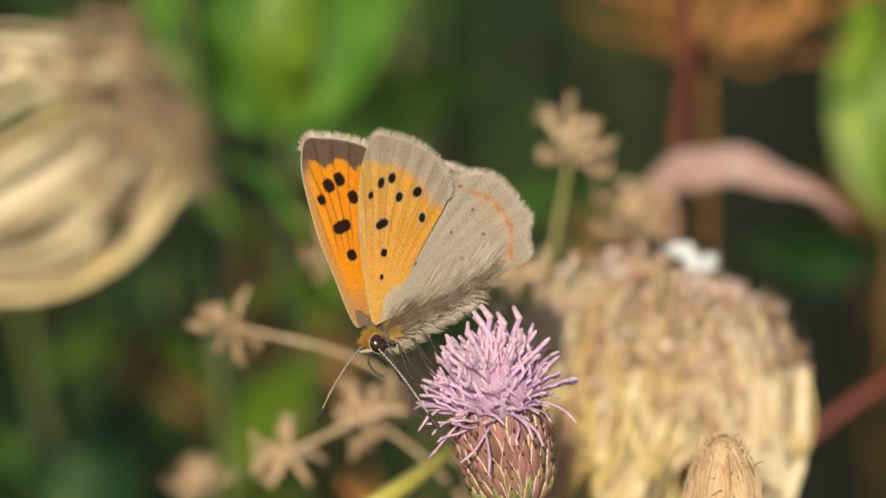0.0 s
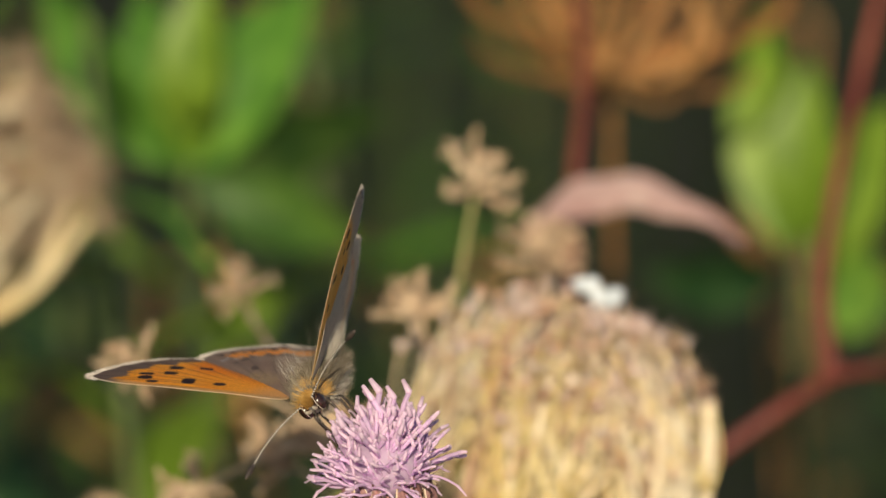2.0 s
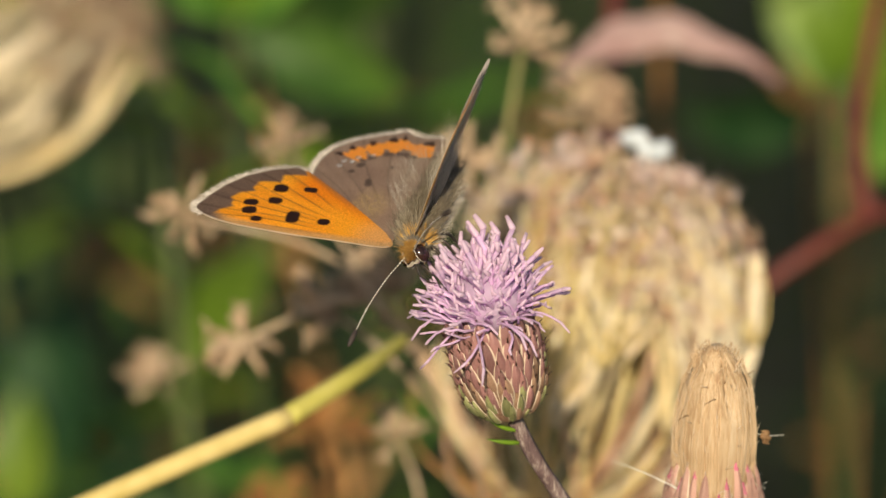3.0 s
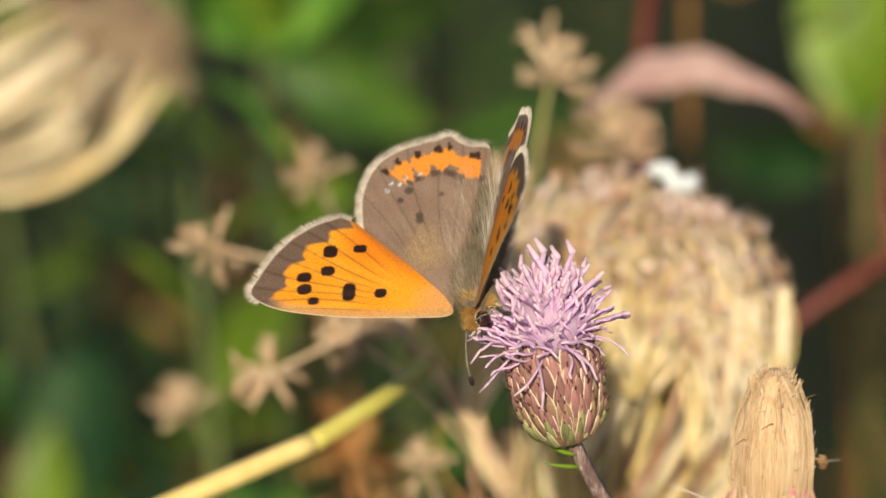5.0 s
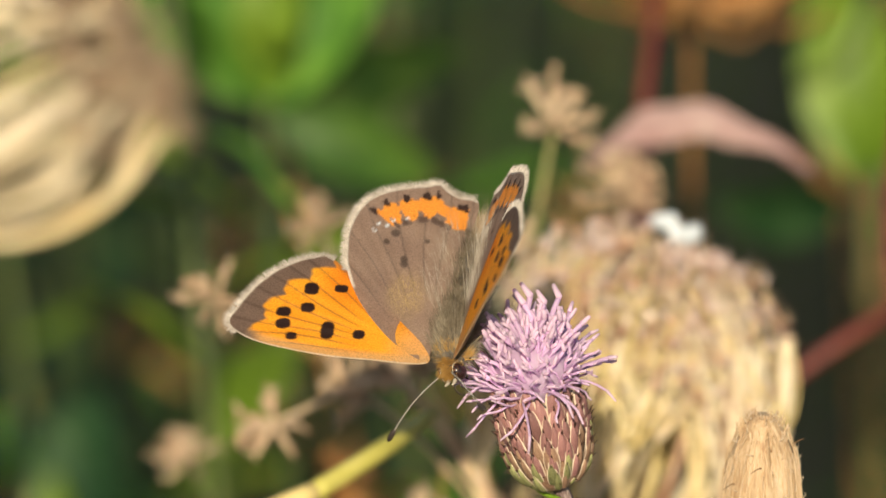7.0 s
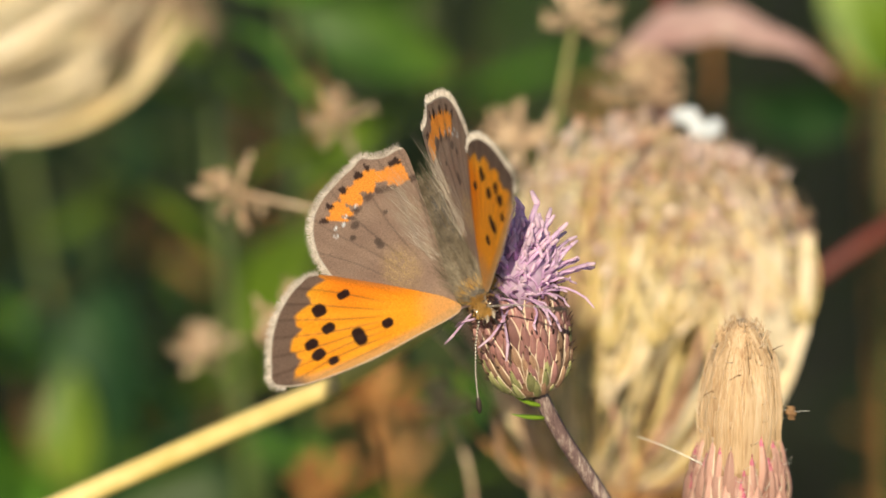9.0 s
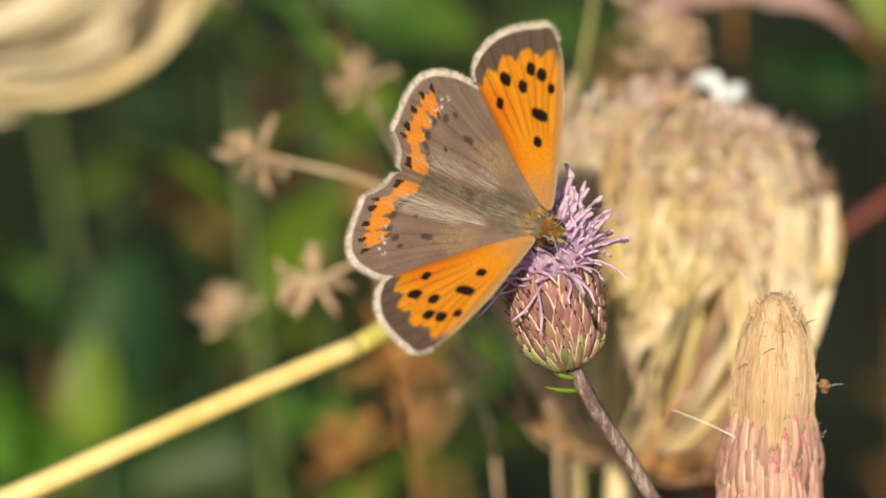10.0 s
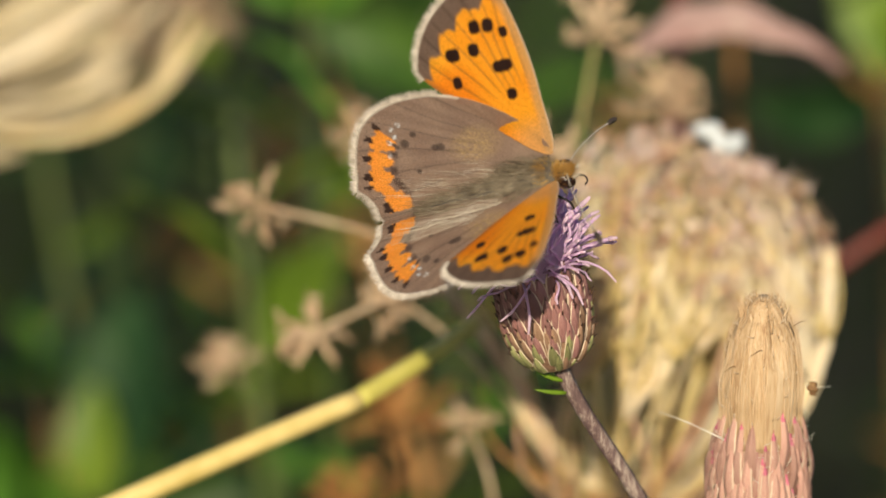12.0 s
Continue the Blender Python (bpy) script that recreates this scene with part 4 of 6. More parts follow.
def wing(name, ctrl, above, below, hub, side, parent, label, fringe_from, fringe_to, seed):
    """One wing: two pigmented faces a hair's breadth apart, closed round the rim, with a fringe of pale scales."""
    n, m = 300, 110
    edge = edge_line(ctrl, n)
    ring = np.linspace(0, 1, m + 1)[1:] ** 0.85
    hub = np.array(hub)
    uv = np.vstack([hub[None, :]] + [hub + (edge - hub) * q for q in ring])
    u, v = uv[:, 0], uv[:, 1]
    ang, rad = np.arctan2(v - hub[1], u - hub[0]), np.hypot(u - hub[0], v - hub[1])
    z = 0.30 * np.sin(np.clip(rad / 15, 0, 1) * math.pi) + 0.022 * np.sin(ang * 42) * soft(rad, 2, 8) + 0.06 * grain(u, v, 0.7, seed)
    half = 0.022
    top = np.c_[u * side, v, z + half] * MM
    low = np.c_[u * side, v, z - half] * MM
    count = len(u)
    faces = []
    for lay, flip in ((0, side < 0), (count, side > 0)):
        for j in range(n):
            f = (lay, lay + 1 + j, lay + 1 + (j + 1) % n)
            faces.append(f[::-1] if flip else f)
        for i in range(m - 1):
            o = lay + 1 + i * n
            for j in range(n):
                k = (j + 1) % n
                f = (o + j, o + n + j, o + n + k, o + k)
                faces.append(f[::-1] if flip else f)
    o = 1 + (m - 1) * n
    for j in range(n):
        k = (j + 1) % n
        f = (o + j, o + count + j, o + count + k, o + k)
        faces.append(f[::-1] if side < 0 else f)
    me = bpy.data.meshes.new(name)
    me.from_pydata(np.vstack([top, low]).tolist(), [], faces)
    col = np.vstack([above(u, v, edge), below(u, v, edge)])
    at = me.attributes.new("pattern", "FLOAT_COLOR", "POINT")
    at.data.foreach_set("color", np.c_[col, np.ones(len(col))].astype(np.float32).ravel())
    me.polygons.foreach_set("use_smooth", [True] * len(me.polygons))
    me.materials.append(WING)
    ob = placed(name, me, parent, label)
    # fringe
    r = random.Random(seed)
    rim = edge_line(ctrl, 900)
    i = int(np.argmin(np.hypot(*(rim - np.array(fringe_from)).T)))
    j = int(np.argmin(np.hypot(*(rim - np.array(fringe_to)).T)))
    mid = rim.mean(0)
    verts, tris = [], []
    for q in range(i, j):
        for _ in range(2):
            p = rim[q]
            t = rim[(q + 3) % 900] - rim[q - 3]
            nrm = np.array([t[1], -t[0]])
            nrm = nrm / np.hypot(*nrm)
            if nrm @ (p - mid) < 0:
                nrm = -nrm
            t = t / np.hypot(*t)
            ln = r.uniform(0.25, 0.58)
            tip = p + nrm * ln + t * r.gauss(0, 0.12)
            b = p - nrm * 0.12
            zz = r.gauss(0, 0.05)
            k = len(verts)
            w = 0.04
            z0 = 0.06 * float(grain(np.array([p[0]]), np.array([p[1]]), 0.7, seed)[0]) + 0.30 * math.sin(min(1, np.hypot(*(p - hub)) / 15) * math.pi)
            verts += [((b[0] - t[0] * w) * side, b[1] - t[1] * w, z0), ((b[0] + t[0] * w) * side, b[1] + t[1] * w, z0), (b[0] * side, b[1], z0 + w * 1.5), (tip[0] * side, tip[1], z0 + zz)]
            tris += [(k, k + 1, k + 3), (k + 1, k + 2, k + 3), (k + 2, k, k + 3)]
    fm = bpy.data.meshes.new("fringe")
    fm.from_pydata([(a * MM, b * MM, c * MM) for a, b, c in verts], [], tris)
    fm.materials.append(FRINGE)
    placed("fringe", fm, ob, "pale fringe of scales")
    return ob


def hairs(name, parent, mat, count, seed, where, flow, lo, hi, thick=0.022, label=""):
    """Many fine hairs: where(r) gives a root and its outward direction in millimetres."""
    r = random.Random(seed)
    verts, tris = [], []
    for _ in range(count):
        p, o = where(r)
        d = (o * r.uniform(0.3, 0.9) + Vector(flow) + Vector((r.gauss(0, 0.22), r.gauss(0, 0.22), r.gauss(0, 0.22)))).normalized()
        ln = r.uniform(lo, hi)
        s = d.orthogonal().normalized() * thick
        q = d.cross(s)
        mid = p + d * ln * 0.55
        tip = p + (d + Vector(flow) * 0.35).normalized() * ln
        k = len(verts)
        verts += [p + s, p - s * 0.5 + q * 0.87, p - s * 0.5 - q * 0.87, mid + s * 0.7, mid - s * 0.35 + q * 0.6, mid - s * 0.35 - q * 0.6, tip]
        tris += [(k, k + 1, k + 4, k + 3), (k + 1, k + 2, k + 5, k + 4), (k + 2, k, k + 3, k + 5), (k + 3, k + 4, k + 6), (k + 4, k + 5, k + 6), (k + 5, k + 3, k + 6)]
    me = bpy.data.meshes.new(name)
    me.from_pydata([tuple(v * MM) for v in verts], [], tris)
    me.materials.append(mat)
    return placed(name, me, parent, label)


def mm_part(name, build, mat, parent, label=""):
    bm = bmesh.new()
    build(bm)
    for v in bm.verts:
        v.co *= MM
    return part(name, bm, mat, parent, label)


def butterfly():
    b = thing("butterfly", (0, 0, 0.55), "small orange and grey-brown butterfly with black spots on a thistle flower", "butterfly")
    mm_part("thorax", lambda bm: ball(bm, (0, -2.3, -0.35), (1.35, 2.2, 1.35), 16), CHITIN, b, "dark furry thorax")

    def belly(bm):
        line = [Vector((0, -3.8, -0.5)), Vector((0, -5.5, -0.55)), Vector((0, -7.5, -0.6)), Vector((0, -9.3, -0.55)), Vector((0, -10.6, -0.45)), Vector((0, -11.3, -0.4))]
        pts = smooth_line(line, 5)
        tube(bm, pts, [1.05, 1.25, 1.2, 1.05, 0.85, 0.25], 14)
        for i, v in enumerate(bm.verts):
            c = pts[min(i // 14, len(pts) - 1)]
            if (i // 14) % 4 == 0:
                v.co = c + (v.co - c) * 0.93
    mm_part("abdomen", belly, CHITIN, b, "dark furry abdomen")
    feelers = {}
    mm_part("head", lambda bm: ball(bm, (0, 0.05, -0.72), (0.80, 0.75, 0.72), 14), CHITIN, b)
    for s in (-1, 1):
        eye = mm_part("eye", lambda bm: ball(bm, (s * 0.62, 0.34, -0.72), (0.50, 0.66, 0.72), 16), EYE_MAT, b, "large glossy dark brown eye")
        mm_part("eye_ring", lambda bm: tube(bm, [Vector((s * 0.56, 0.34 + 0.67 * math.cos(a), -0.72 + 0.73 * math.sin(a))) for a in (k * 0.4 for k in range(17))], [0.022], 5, 0, False), WHITE, eye, "white rim round the eye")

        def feeler(bm):
            pts = smooth_line([(0, 0, 0), (s * 0.10, 2.8, 0.25), (s * 0.06, 5.6, 0.22), (0, 7.6, 0)], 10)
            line = []
            for p, q in zip(pts, pts[1:]):
                line += [p, p.lerp(q, 0.55)]
            tube(bm, line + [pts[-1]], [0.058], 6)
            for k, f in enumerate(bm.faces):
                f.material_index = k // 6 % 2
        ant = mm_part("antenna", feeler, [WHITE, BLACK], b, "thin antenna banded white and black")
        mm_part("club", lambda bm: tube(bm, [(0, 7.5, 0.0), (0, 7.9, -0.05), (0, 8.3, -0.1), (0, 8.7, -0.16), (0, 9.0, -0.2)], [0.09, 0.19, 0.22, 0.18, 0.06], 8), BLACK, ant, "dark antenna club")
        feelers["r" if s > 0 else "l"] = ant
        mm_part("palp", lambda bm: tube(bm, bend((s * 0.25, 0.6, -0.95), (s * 0.3, 1.2, -1.0), (s * 0.32, 1.5, -0.7), 5), [0.14, 0.16, 0.05], 6), PALEFUR, b)
        for k, (y, fx, fy, fz) in enumerate(((-1.2, 0.9, -0.9, -4.4), (-2.2, 1.3, -2.4, -4.9), (-3.0, 1.2, -3.8, -5.0))):
            mm_part("leg", lambda bm: tube(bm, smooth_line([(s * 0.7, y, -1.3), (s * (fx * 0.62 + 0.3), y * 0.5 + fy * 0.5, -1.9), (s * fx * 0.8, fy, fz + 0.8), (s * fx, fy * 1.1, fz)], 5), [0.16, 0.12, 0.08, 0.06], 6), BLACK, b, "thin dark leg")
    mm_part("proboscis", lambda bm: tube(bm, smooth_line([(0, 0.65, -1.1), (0.05, 1.3, -1.7), (0.0, 1.1, -2.7), (-0.1, 0.6, -3.3)], 6), [0.07, 0.05], 6), BLACK, b)

    def on_thorax(r):
        o = Vector((r.gauss(0, 1), r.gauss(0, 1), abs(r.gauss(0, 1)) - 0.35)).normalized()
        return Vector((o.x * 1.3, o.y * 2.1 - 2.3, o.z * 1.3 - 0.35)), o

    def on_belly(r):
        a, y = r.uniform(-0.5, 3.64), r.uniform(-11, -3.5)
        g = 1.2 * (1 - max(0, (-8.5 - y) / 4.5) ** 1.5)
        o = Vector((math.cos(a), 0, math.sin(a)))
        return Vector((0, y, -0.5)) + o * g, o

    def on_head(r):
        o = Vector((r.gauss(0, 0.6), r.gauss(0, 1), abs(r.gauss(0, 1)))).normalized()
        return Vector((o.x * 0.7, 0.05 + o.y * 0.7, -0.72 + o.z * 0.7)), o

    def on_collar(r):
        a = r.uniform(-0.3, 3.44)
        o = Vector((math.cos(a), 0.1, math.sin(a)))
        return Vector((o.x * 0.95, -0.6 - r.random() * 0.5, -0.55 + o.z * 0.95)), o
    hairs("thorax_hair", b, FUR, 2400, 51, on_thorax, (0, -0.9, 0.15), 0.9, 2.5, 0.018, "grey-brown hair")
    hairs("abdomen_hair", b, FUR, 1600, 52, on_belly, (0, -1.1, 0.15), 0.8, 2.0, 0.017, "grey-brown hair")
    hairs("side_hair", b, PALEFUR, 800, 53, lambda r: (lambda s, y: (Vector((s * 1.0, y, 0.1)), Vector((s * 0.9, 0, 0.5))))(r.choice((-1, 1)), r.uniform(-10, -3)), (0, -1.0, 0.45), 1.8, 5.2, 0.012, "long pale hair")
    hairs("head_hair", b, GOLDFUR, 900, 54, on_head, (0, 0.5, 0.3), 0.35, 0.9, 0.03, "tawny hair")
    hairs("collar_hair", b, GOLDFUR, 700, 55, on_collar, (0, -0.5, 0.1), 0.6, 1.2, 0.024, "tawny collar")
    hairs("belly_hair", b, PALEFUR, 900, 56, lambda r: (lambda a, y: (Vector((math.cos(a) * 1.25, y, -0.5 + math.sin(a) * 1.25)), Vector((math.cos(a), 0, math.sin(a)))))(r.uniform(3.3, 6.1), r.uniform(-9, -0.8)), (0, -0.6, -0.2), 0.5, 1.1, 0.02, "whitish hair")
    w = feelers
    for s, key in ((1, "r"), (-1, "l")):
        w["f" + key] = wing("forewing", FORE_EDGE, fore_above, fore_below, (0.6, -0.2), s, b, "orange forewing with black spots and brown border", (14.0, 0.45), (7.7, -6.85), 61)
        w["h" + key] = wing("hindwing", HIND_EDGE, hind_above, hind_below, (0.9, -1.2), s, b, "grey-brown hindwing with a scalloped orange band", (7.5, -5.2), (-0.2, -14.5), 62)
    return b, w


# ---------- the place ----------
ground()
meadow_grass()
weeds()
dry_strands()

def low(p, dx=0.0, dy=0.0):
    """The point of the ground under p, moved by dx, dy."""
    return Vector((p[0] + dx, p[1] + dy, 0))


N1 = spot(9.25, -22.76, 66)
ball_umbel(N1, (0.19, 0.06, 1), 0.0315, 0.0288, [N1 + Vector((-0.001, 0.002, -0.02)), N1 + Vector((-0.004, 0.01, -0.2)), low(N1, -0.01, 0.02)])
N2 = spot(-43.27, 5.0, 130)
NEST = nest_umbel("dried_umbel", "pale straw dried umbel with thick curved rays", N2, (0.86, 0.03, 0.46), 0.0350, 0.0275,
           [N2 + Vector((-0.002, 0.002, -0.02)), N2 + Vector((-0.02, 0.01, -0.2)), low(N2, -0.04, 0.03)], [STRAW_PALE, STRAW_GREY, CREAM, STRAW_GREY], TANDRY, 48, 12, 0.00060, 0.74, tuft=0.10, tops=(0.62, 0.90), stem=2.4, twist=0.05)
N3 = spot(17.44, 20.44, 159)
nest_umbel("dried_umbel", "rusty brown dried umbel with thin spread rays", N3, (0.1, -0.2, 1), 0.024, 0.034,
           [N3 + Vector((0.001, 0.004, -0.03)), N3 + Vector((0.01, 0.02, -0.2)), low(N3, 0.02, 0.03)], [ORANGETAN, RUST, RUST, RUST], RUST, 20, 13, 0.00042, 1.0, stem=1.0, tuft=0.15)

# thin stalks with starry dried clusters
S = spot(7.37, 11.55, 78)
star_umbellet(S, low(S, 0.01, 0.02), 0.0044, TANDRY, 71, 8, mid=[spot(5.90, 2.97, 76), spot(6.11, -3.31, 62), spot(6.32, -27.58, 66)], stem_mat=DRYGREEN)
S = spot(-17.53, -1.13, 58)
star_umbellet(S, low(S, 0.06, 0.02), 0.00315, TANDRY, 72, 13, mid=[spot(-6.03, -4.98, 56), spot(4.02, -20.46, 62), spot(4.85, -28.41, 66)])
S = spot(-13.22, -10.42, 58)
star_umbellet(S, low(S, 0.06, 0.02), 0.00360, TANDRY, 73, 13, mid=[spot(-4.35, -7.49, 56), spot(4.02, -20.46, 62), spot(4.85, -28.41, 66)])
S = spot(-10.21, 4.02, 80)
star_umbellet(S, low(S, 0.05, 0.02), 0.00288, TANDRY, 74, 12, mid=[spot(-6.03, -3.31, 60), spot(4.02, -20.46, 62), spot(4.85, -28.41, 66)])
S = spot(-1.92, -17.53, 66)
star_umbellet(S, low(S, 0.02, 0.02), 0.00270, TANDRY, 75, 12, mid=[spot(-0.17, -22.97, 66)])
S = spot(3.18, 2.34, 62)
star_umbellet(S, low(S, 0.03, 0.02), 0.00324, TANDRY, 76, 14, mid=[spot(4.85, -4.98, 64), spot(5.90, -27.58, 66)])
S = spot(12.39, 6.32, 88)
star_umbellet(S, low(S, 0.01, 0.03), 0.0038, TANDRY, 77, 16, mid=[spot(12.18, -1.63, 88), spot(10.71, -27.58, 66)])
S = spot(-19.84, -13.35, 95)
star_umbellet(S, low(S, 0.03, 0.03), 0.00306, TANDRY, 78, 13, mid=[spot(-16.07, -20.46, 95)], thick=0.00014, stem_mat=PLANTSTEM)
S = spot(-6.86, -8.33, 60)
star_umbellet(S, low(S, 0.05, 0.03), 0.00378, TANDRY, 79, 16, mid=[spot(-2.68, -11.68, 60), spot(4.02, -20.46, 62), spot(4.85, -28.41, 66)])
S = spot(-2.68, -6.65, 62)
star_umbellet(S, low(S, 0.04, 0.03), 0.00414, TANDRY, 80, 16, mid=[spot(0.25, -11.68, 60), spot(4.02, -20.46, 62), spot(4.85, -28.41, 66)])
S = spot(-7.28, -17.12, 110)
star_umbellet(S, low(S, 0.02, 0.03), 0.0050, RUST, 81, 16, mid=[spot(-6.03, -23.39, 110)])
S = spot(-10.63, -23.81, 115)
star_umbellet(S, low(S, 0.02, 0.03), 0.0046, RUST, 82, 14, mid=[spot(-9.37, -27.58, 115)])

# fallen white down on the umbel
bm = bmesh.new()
P = spot(16.57, 3.81, 60)
for i in range(12):
    d = Vector((0.0016, 0, -0.0009)) * (i / 6 - 1)
    ball(bm, P + d + Vector((rng.gauss(0, 0.0003), rng.gauss(0, 0.0003), rng.gauss(0, 0.0003))), (0.0008, 0.0005, 0.0006), 8)
tagged(part("plant_down", bm, DOWN), "tuft of white plant down caught on the dried umbel", "plant down")

# the yellow stem that crosses below the butterfly
def leaning_stem():
    z = spot(-49.52, -33.86, 21)
    a, b, c, d = spot(-35.66, -27.62, 24), spot(-18.90, -20.08, 27), spot(-10.10, -16.27, 31), spot(-5.09, -13.11, 36)
    e = spot(-1.33, -10.37, 46)
    foot = Vector((z.x - 0.10, z.y + 0.02, 0))
    st = thing("leaning_stem", foot, "long yellow straw stem leaning across, greener at its tip", "stem")
    bm = bmesh.new()
    tube(bm, [p - foot for p in smooth_line([foot - Vector((0, 0, 0.01)), Vector((z.x - 0.03, z.y, z.z * 0.7)), z, a, b, c], 8)], [0.0012, 0.0010, 0.00095, 0.00088], 10)
    part("stem", bm, YELLOWSTEM, st)
    bm = bmesh.new()
    tube(bm, [p - foot for p in smooth_line([c, d, e], 8)], [0.00088, 0.0008, 0.0005], 10)
    part("tip", bm, GREENSTEM, st, "yellow-green tip")
    return st


LEANER = leaning_stem()


# red-stemmed weed with a pink leaf
def red_weed():
    foot = low(spot(24.19, -11.00, 120), 0.01, 0.03)
    w = thing("red_stemmed_weed", foot, "weed with dark red stems and a drooping pink leaf", "weed")
    paths = ([spot(19.14, -15.57, 118), spot(25.04, -9.33, 118), spot(30.50, -5.38, 118), spot(34.71, -2.89, 120), spot(38.91, -2.28, 124)],
             [spot(34.29, -3.18, 120), spot(33.70, 3.19, 122), spot(34.80, 11.57, 125), spot(36.73, 19.95, 129), spot(38.67, 28.34, 133)],
             [spot(15.05, 3.26, 122), spot(15.30, 12.48, 124), spot(15.96, 18.34, 127), spot(15.58, 25.90, 131)])
    for k, path in enumerate(paths):
        bm = bmesh.new()
        pts = [p - foot for p in path]
        if k == 0:
            pts = [Vector((0, 0, -0.01)), Vector((pts[0].x * 0.6, pts[0].y, pts[0].z * 0.6))] + pts
        if k == 2:
            pts = [Vector((0.002, 0, -0.01)), Vector((pts[0].x, pts[0].y, pts[0].z * 0.6))] + pts
        tube(bm, smooth_line(pts, 6), [0.0009, 0.0008, 0.0007, 0.0006], 8)
        part("stem", bm, REDSTEM, w)
    a, tip = spot(11.22, 7.49, 112), spot(27.87, 6.95, 104)
    top = spot(18.45, 14.06, 110)
    line = bend(a - foot, top - foot, tip - foot, 14)
    bm = bmesh.new()
    rows = []
    for i, p in enumerate(line):
        t = i / 14
        wd = 0.0019 * max(0.05, math.sin(math.pi * t ** 0.9) ** 0.8)
        side = Vector((0.15, -0.55, -0.75)).normalized()
        rows.append([bm.verts.new(p + side * wd * x + Vector((0, -0.0012 * (1 - abs(x)) * math.sin(math.pi * t), 0)) + Vector((0, 0, 0.0003 * math.sin(20 * t + 4 * x)))) for x in (-1, -0.6, -0.2, 0.2, 0.6, 1)])
    back = [[bm.verts.new(v.co + Vector((0, 0.0003, 0.0002))) for v in r] for r in rows]
    for lay in (rows, back):
        for p, q in zip(lay, lay[1:]):
            for j in range(5):
                bm.faces.new((p[j], p[j + 1], q[j + 1], q[j]))
    part("leaf", bm, PINKLEAF, w, "drooping pink leaf")
    return w


RED = red_weed()


def broad_weed(name, label, leaves, foot, stem_top):
    """A weed whose large leaves run from their roots to their tips."""
    w = thing(name, foot, label, "weed")
    bm = bmesh.new()
    tube(bm, [p - Vector(foot) for p in bend(Vector(foot) - Vector((0, 0, 0.01)), (foot[0], foot[1], stem_top[2] * 0.6), stem_top, 8)], [0.0009, 0.0006, 0.0004], 8)
    part("stem", bm, PLANTSTEM, w)
    for root, tip, width, mat in leaves:
        d = tip - root
        side = Vector((d.z, -0.35 * d.length, -d.x)).normalized()
        nrm = side.cross(d).normalized()
        bm = bmesh.new()
        rows, back = [], []
        for i in range(11):
            t = i / 10
            wd = width / 2 * max(0.04, math.sin(math.pi * t ** 0.8) ** 0.8)
            c = root - Vector(foot) + d * t + nrm * d.length * 0.08 * math.sin(math.pi * t)
            rows.append([bm.verts.new(c + side * wd * x + nrm * abs(x) * wd * 0.3) for x in (-1, -0.5, 0, 0.5, 1)])
            back.append([bm.verts.new(v.co - nrm * 0.0003) for v in rows[-1]])
        for lay in (rows, back):
            for p, q in zip(lay, lay[1:]):
                for j in range(4):
                    bm.faces.new((p[j], p[j + 1], q[j + 1], q[j]))
        part("leaf", bm, mat, w)
    return w


T = spot(31.84, 9.06, 209)
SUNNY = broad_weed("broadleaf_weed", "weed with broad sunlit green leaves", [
    (spot(30.57, 6.55, 209), spot(29.41, 24.17, 215), 0.009, LEAF_BRIGHT), (spot(32.25, 6.97, 209), spot(32.75, 20.80, 207), 0.009, LEAF_BRIGHT),
    (spot(31.42, 7.81, 211), spot(27.68, 14.95, 219), 0.006, LEAF_BRIGHT), (spot(30.56, 4.88, 211), spot(20.50, 4.92, 220), 0.009, LEAF_SHADED),
    (spot(33.50, 4.87, 213), spot(39.03, 17.42, 219), 0.009, LEAF_BRIGHT), (spot(32.65, 3.19, 213), spot(38.94, 3.17, 219), 0.010, LEAF)], low(T, 0.01, 0.02), T)
T = spot(-14.20, 15.10, 200)
broad_weed("broadleaf_weed", "weed with long green blades fanning out", [
    (spot(-14.63, 13.01, 200), spot(-24.63, 27.70, 205), 0.009, LEAF), (spot(-14.21, 13.42, 200), spot(-17.10, 26.84, 205), 0.008, LEAF), (spot(-13.79, 13.42, 200), spot(-12.49, 28.50, 197), 0.008, LEAF_BRIGHT),
    (spot(-13.58, 13.00, 200), spot(-4.54, 26.80, 209), 0.010, LEAF), (spot(-13.79, 12.17, 200), spot(0.45, 17.14, 215), 0.008, LEAF), (spot(-13.38, 11.75, 200), spot(-1.26, 7.51, 205), 0.008, LEAF),
    (spot(-14.20, 17.19, 190), spot(-13.14, 20.54, 188), 0.006, LEAF_BRIGHT)], low(T, 0.01, 0.02), T)
T = spot(-29.80, -21.80, 239)
broad_weed("broadleaf_weed", "weed with soft green leaves low among the stems", [
    (spot(-29.79, -23.48, 239), spot(-29.60, -14.25, 239), 0.008, LEAF_BRIGHT), (spot(-28.53, -23.48, 239), spot(-26.05, -6.69, 249), 0.012, LEAF_SHADED), (spot(-30.63, -25.16, 239), spot(-39.46, -16.81, 249), 0.014, LEAF),
    (spot(-26.85, -25.57, 239), spot(-10.93, -20.05, 244), 0.009, LEAF)], low(T, 0.01, 0.02), T)

FLY, WINGS = butterfly()
THISTLE = thistle(JOINT, (-0.19, -0.12, 1), THISTLE_FOOT)
SEEDER = seed_thistle(SEED_TOP, SEED_FOOT)


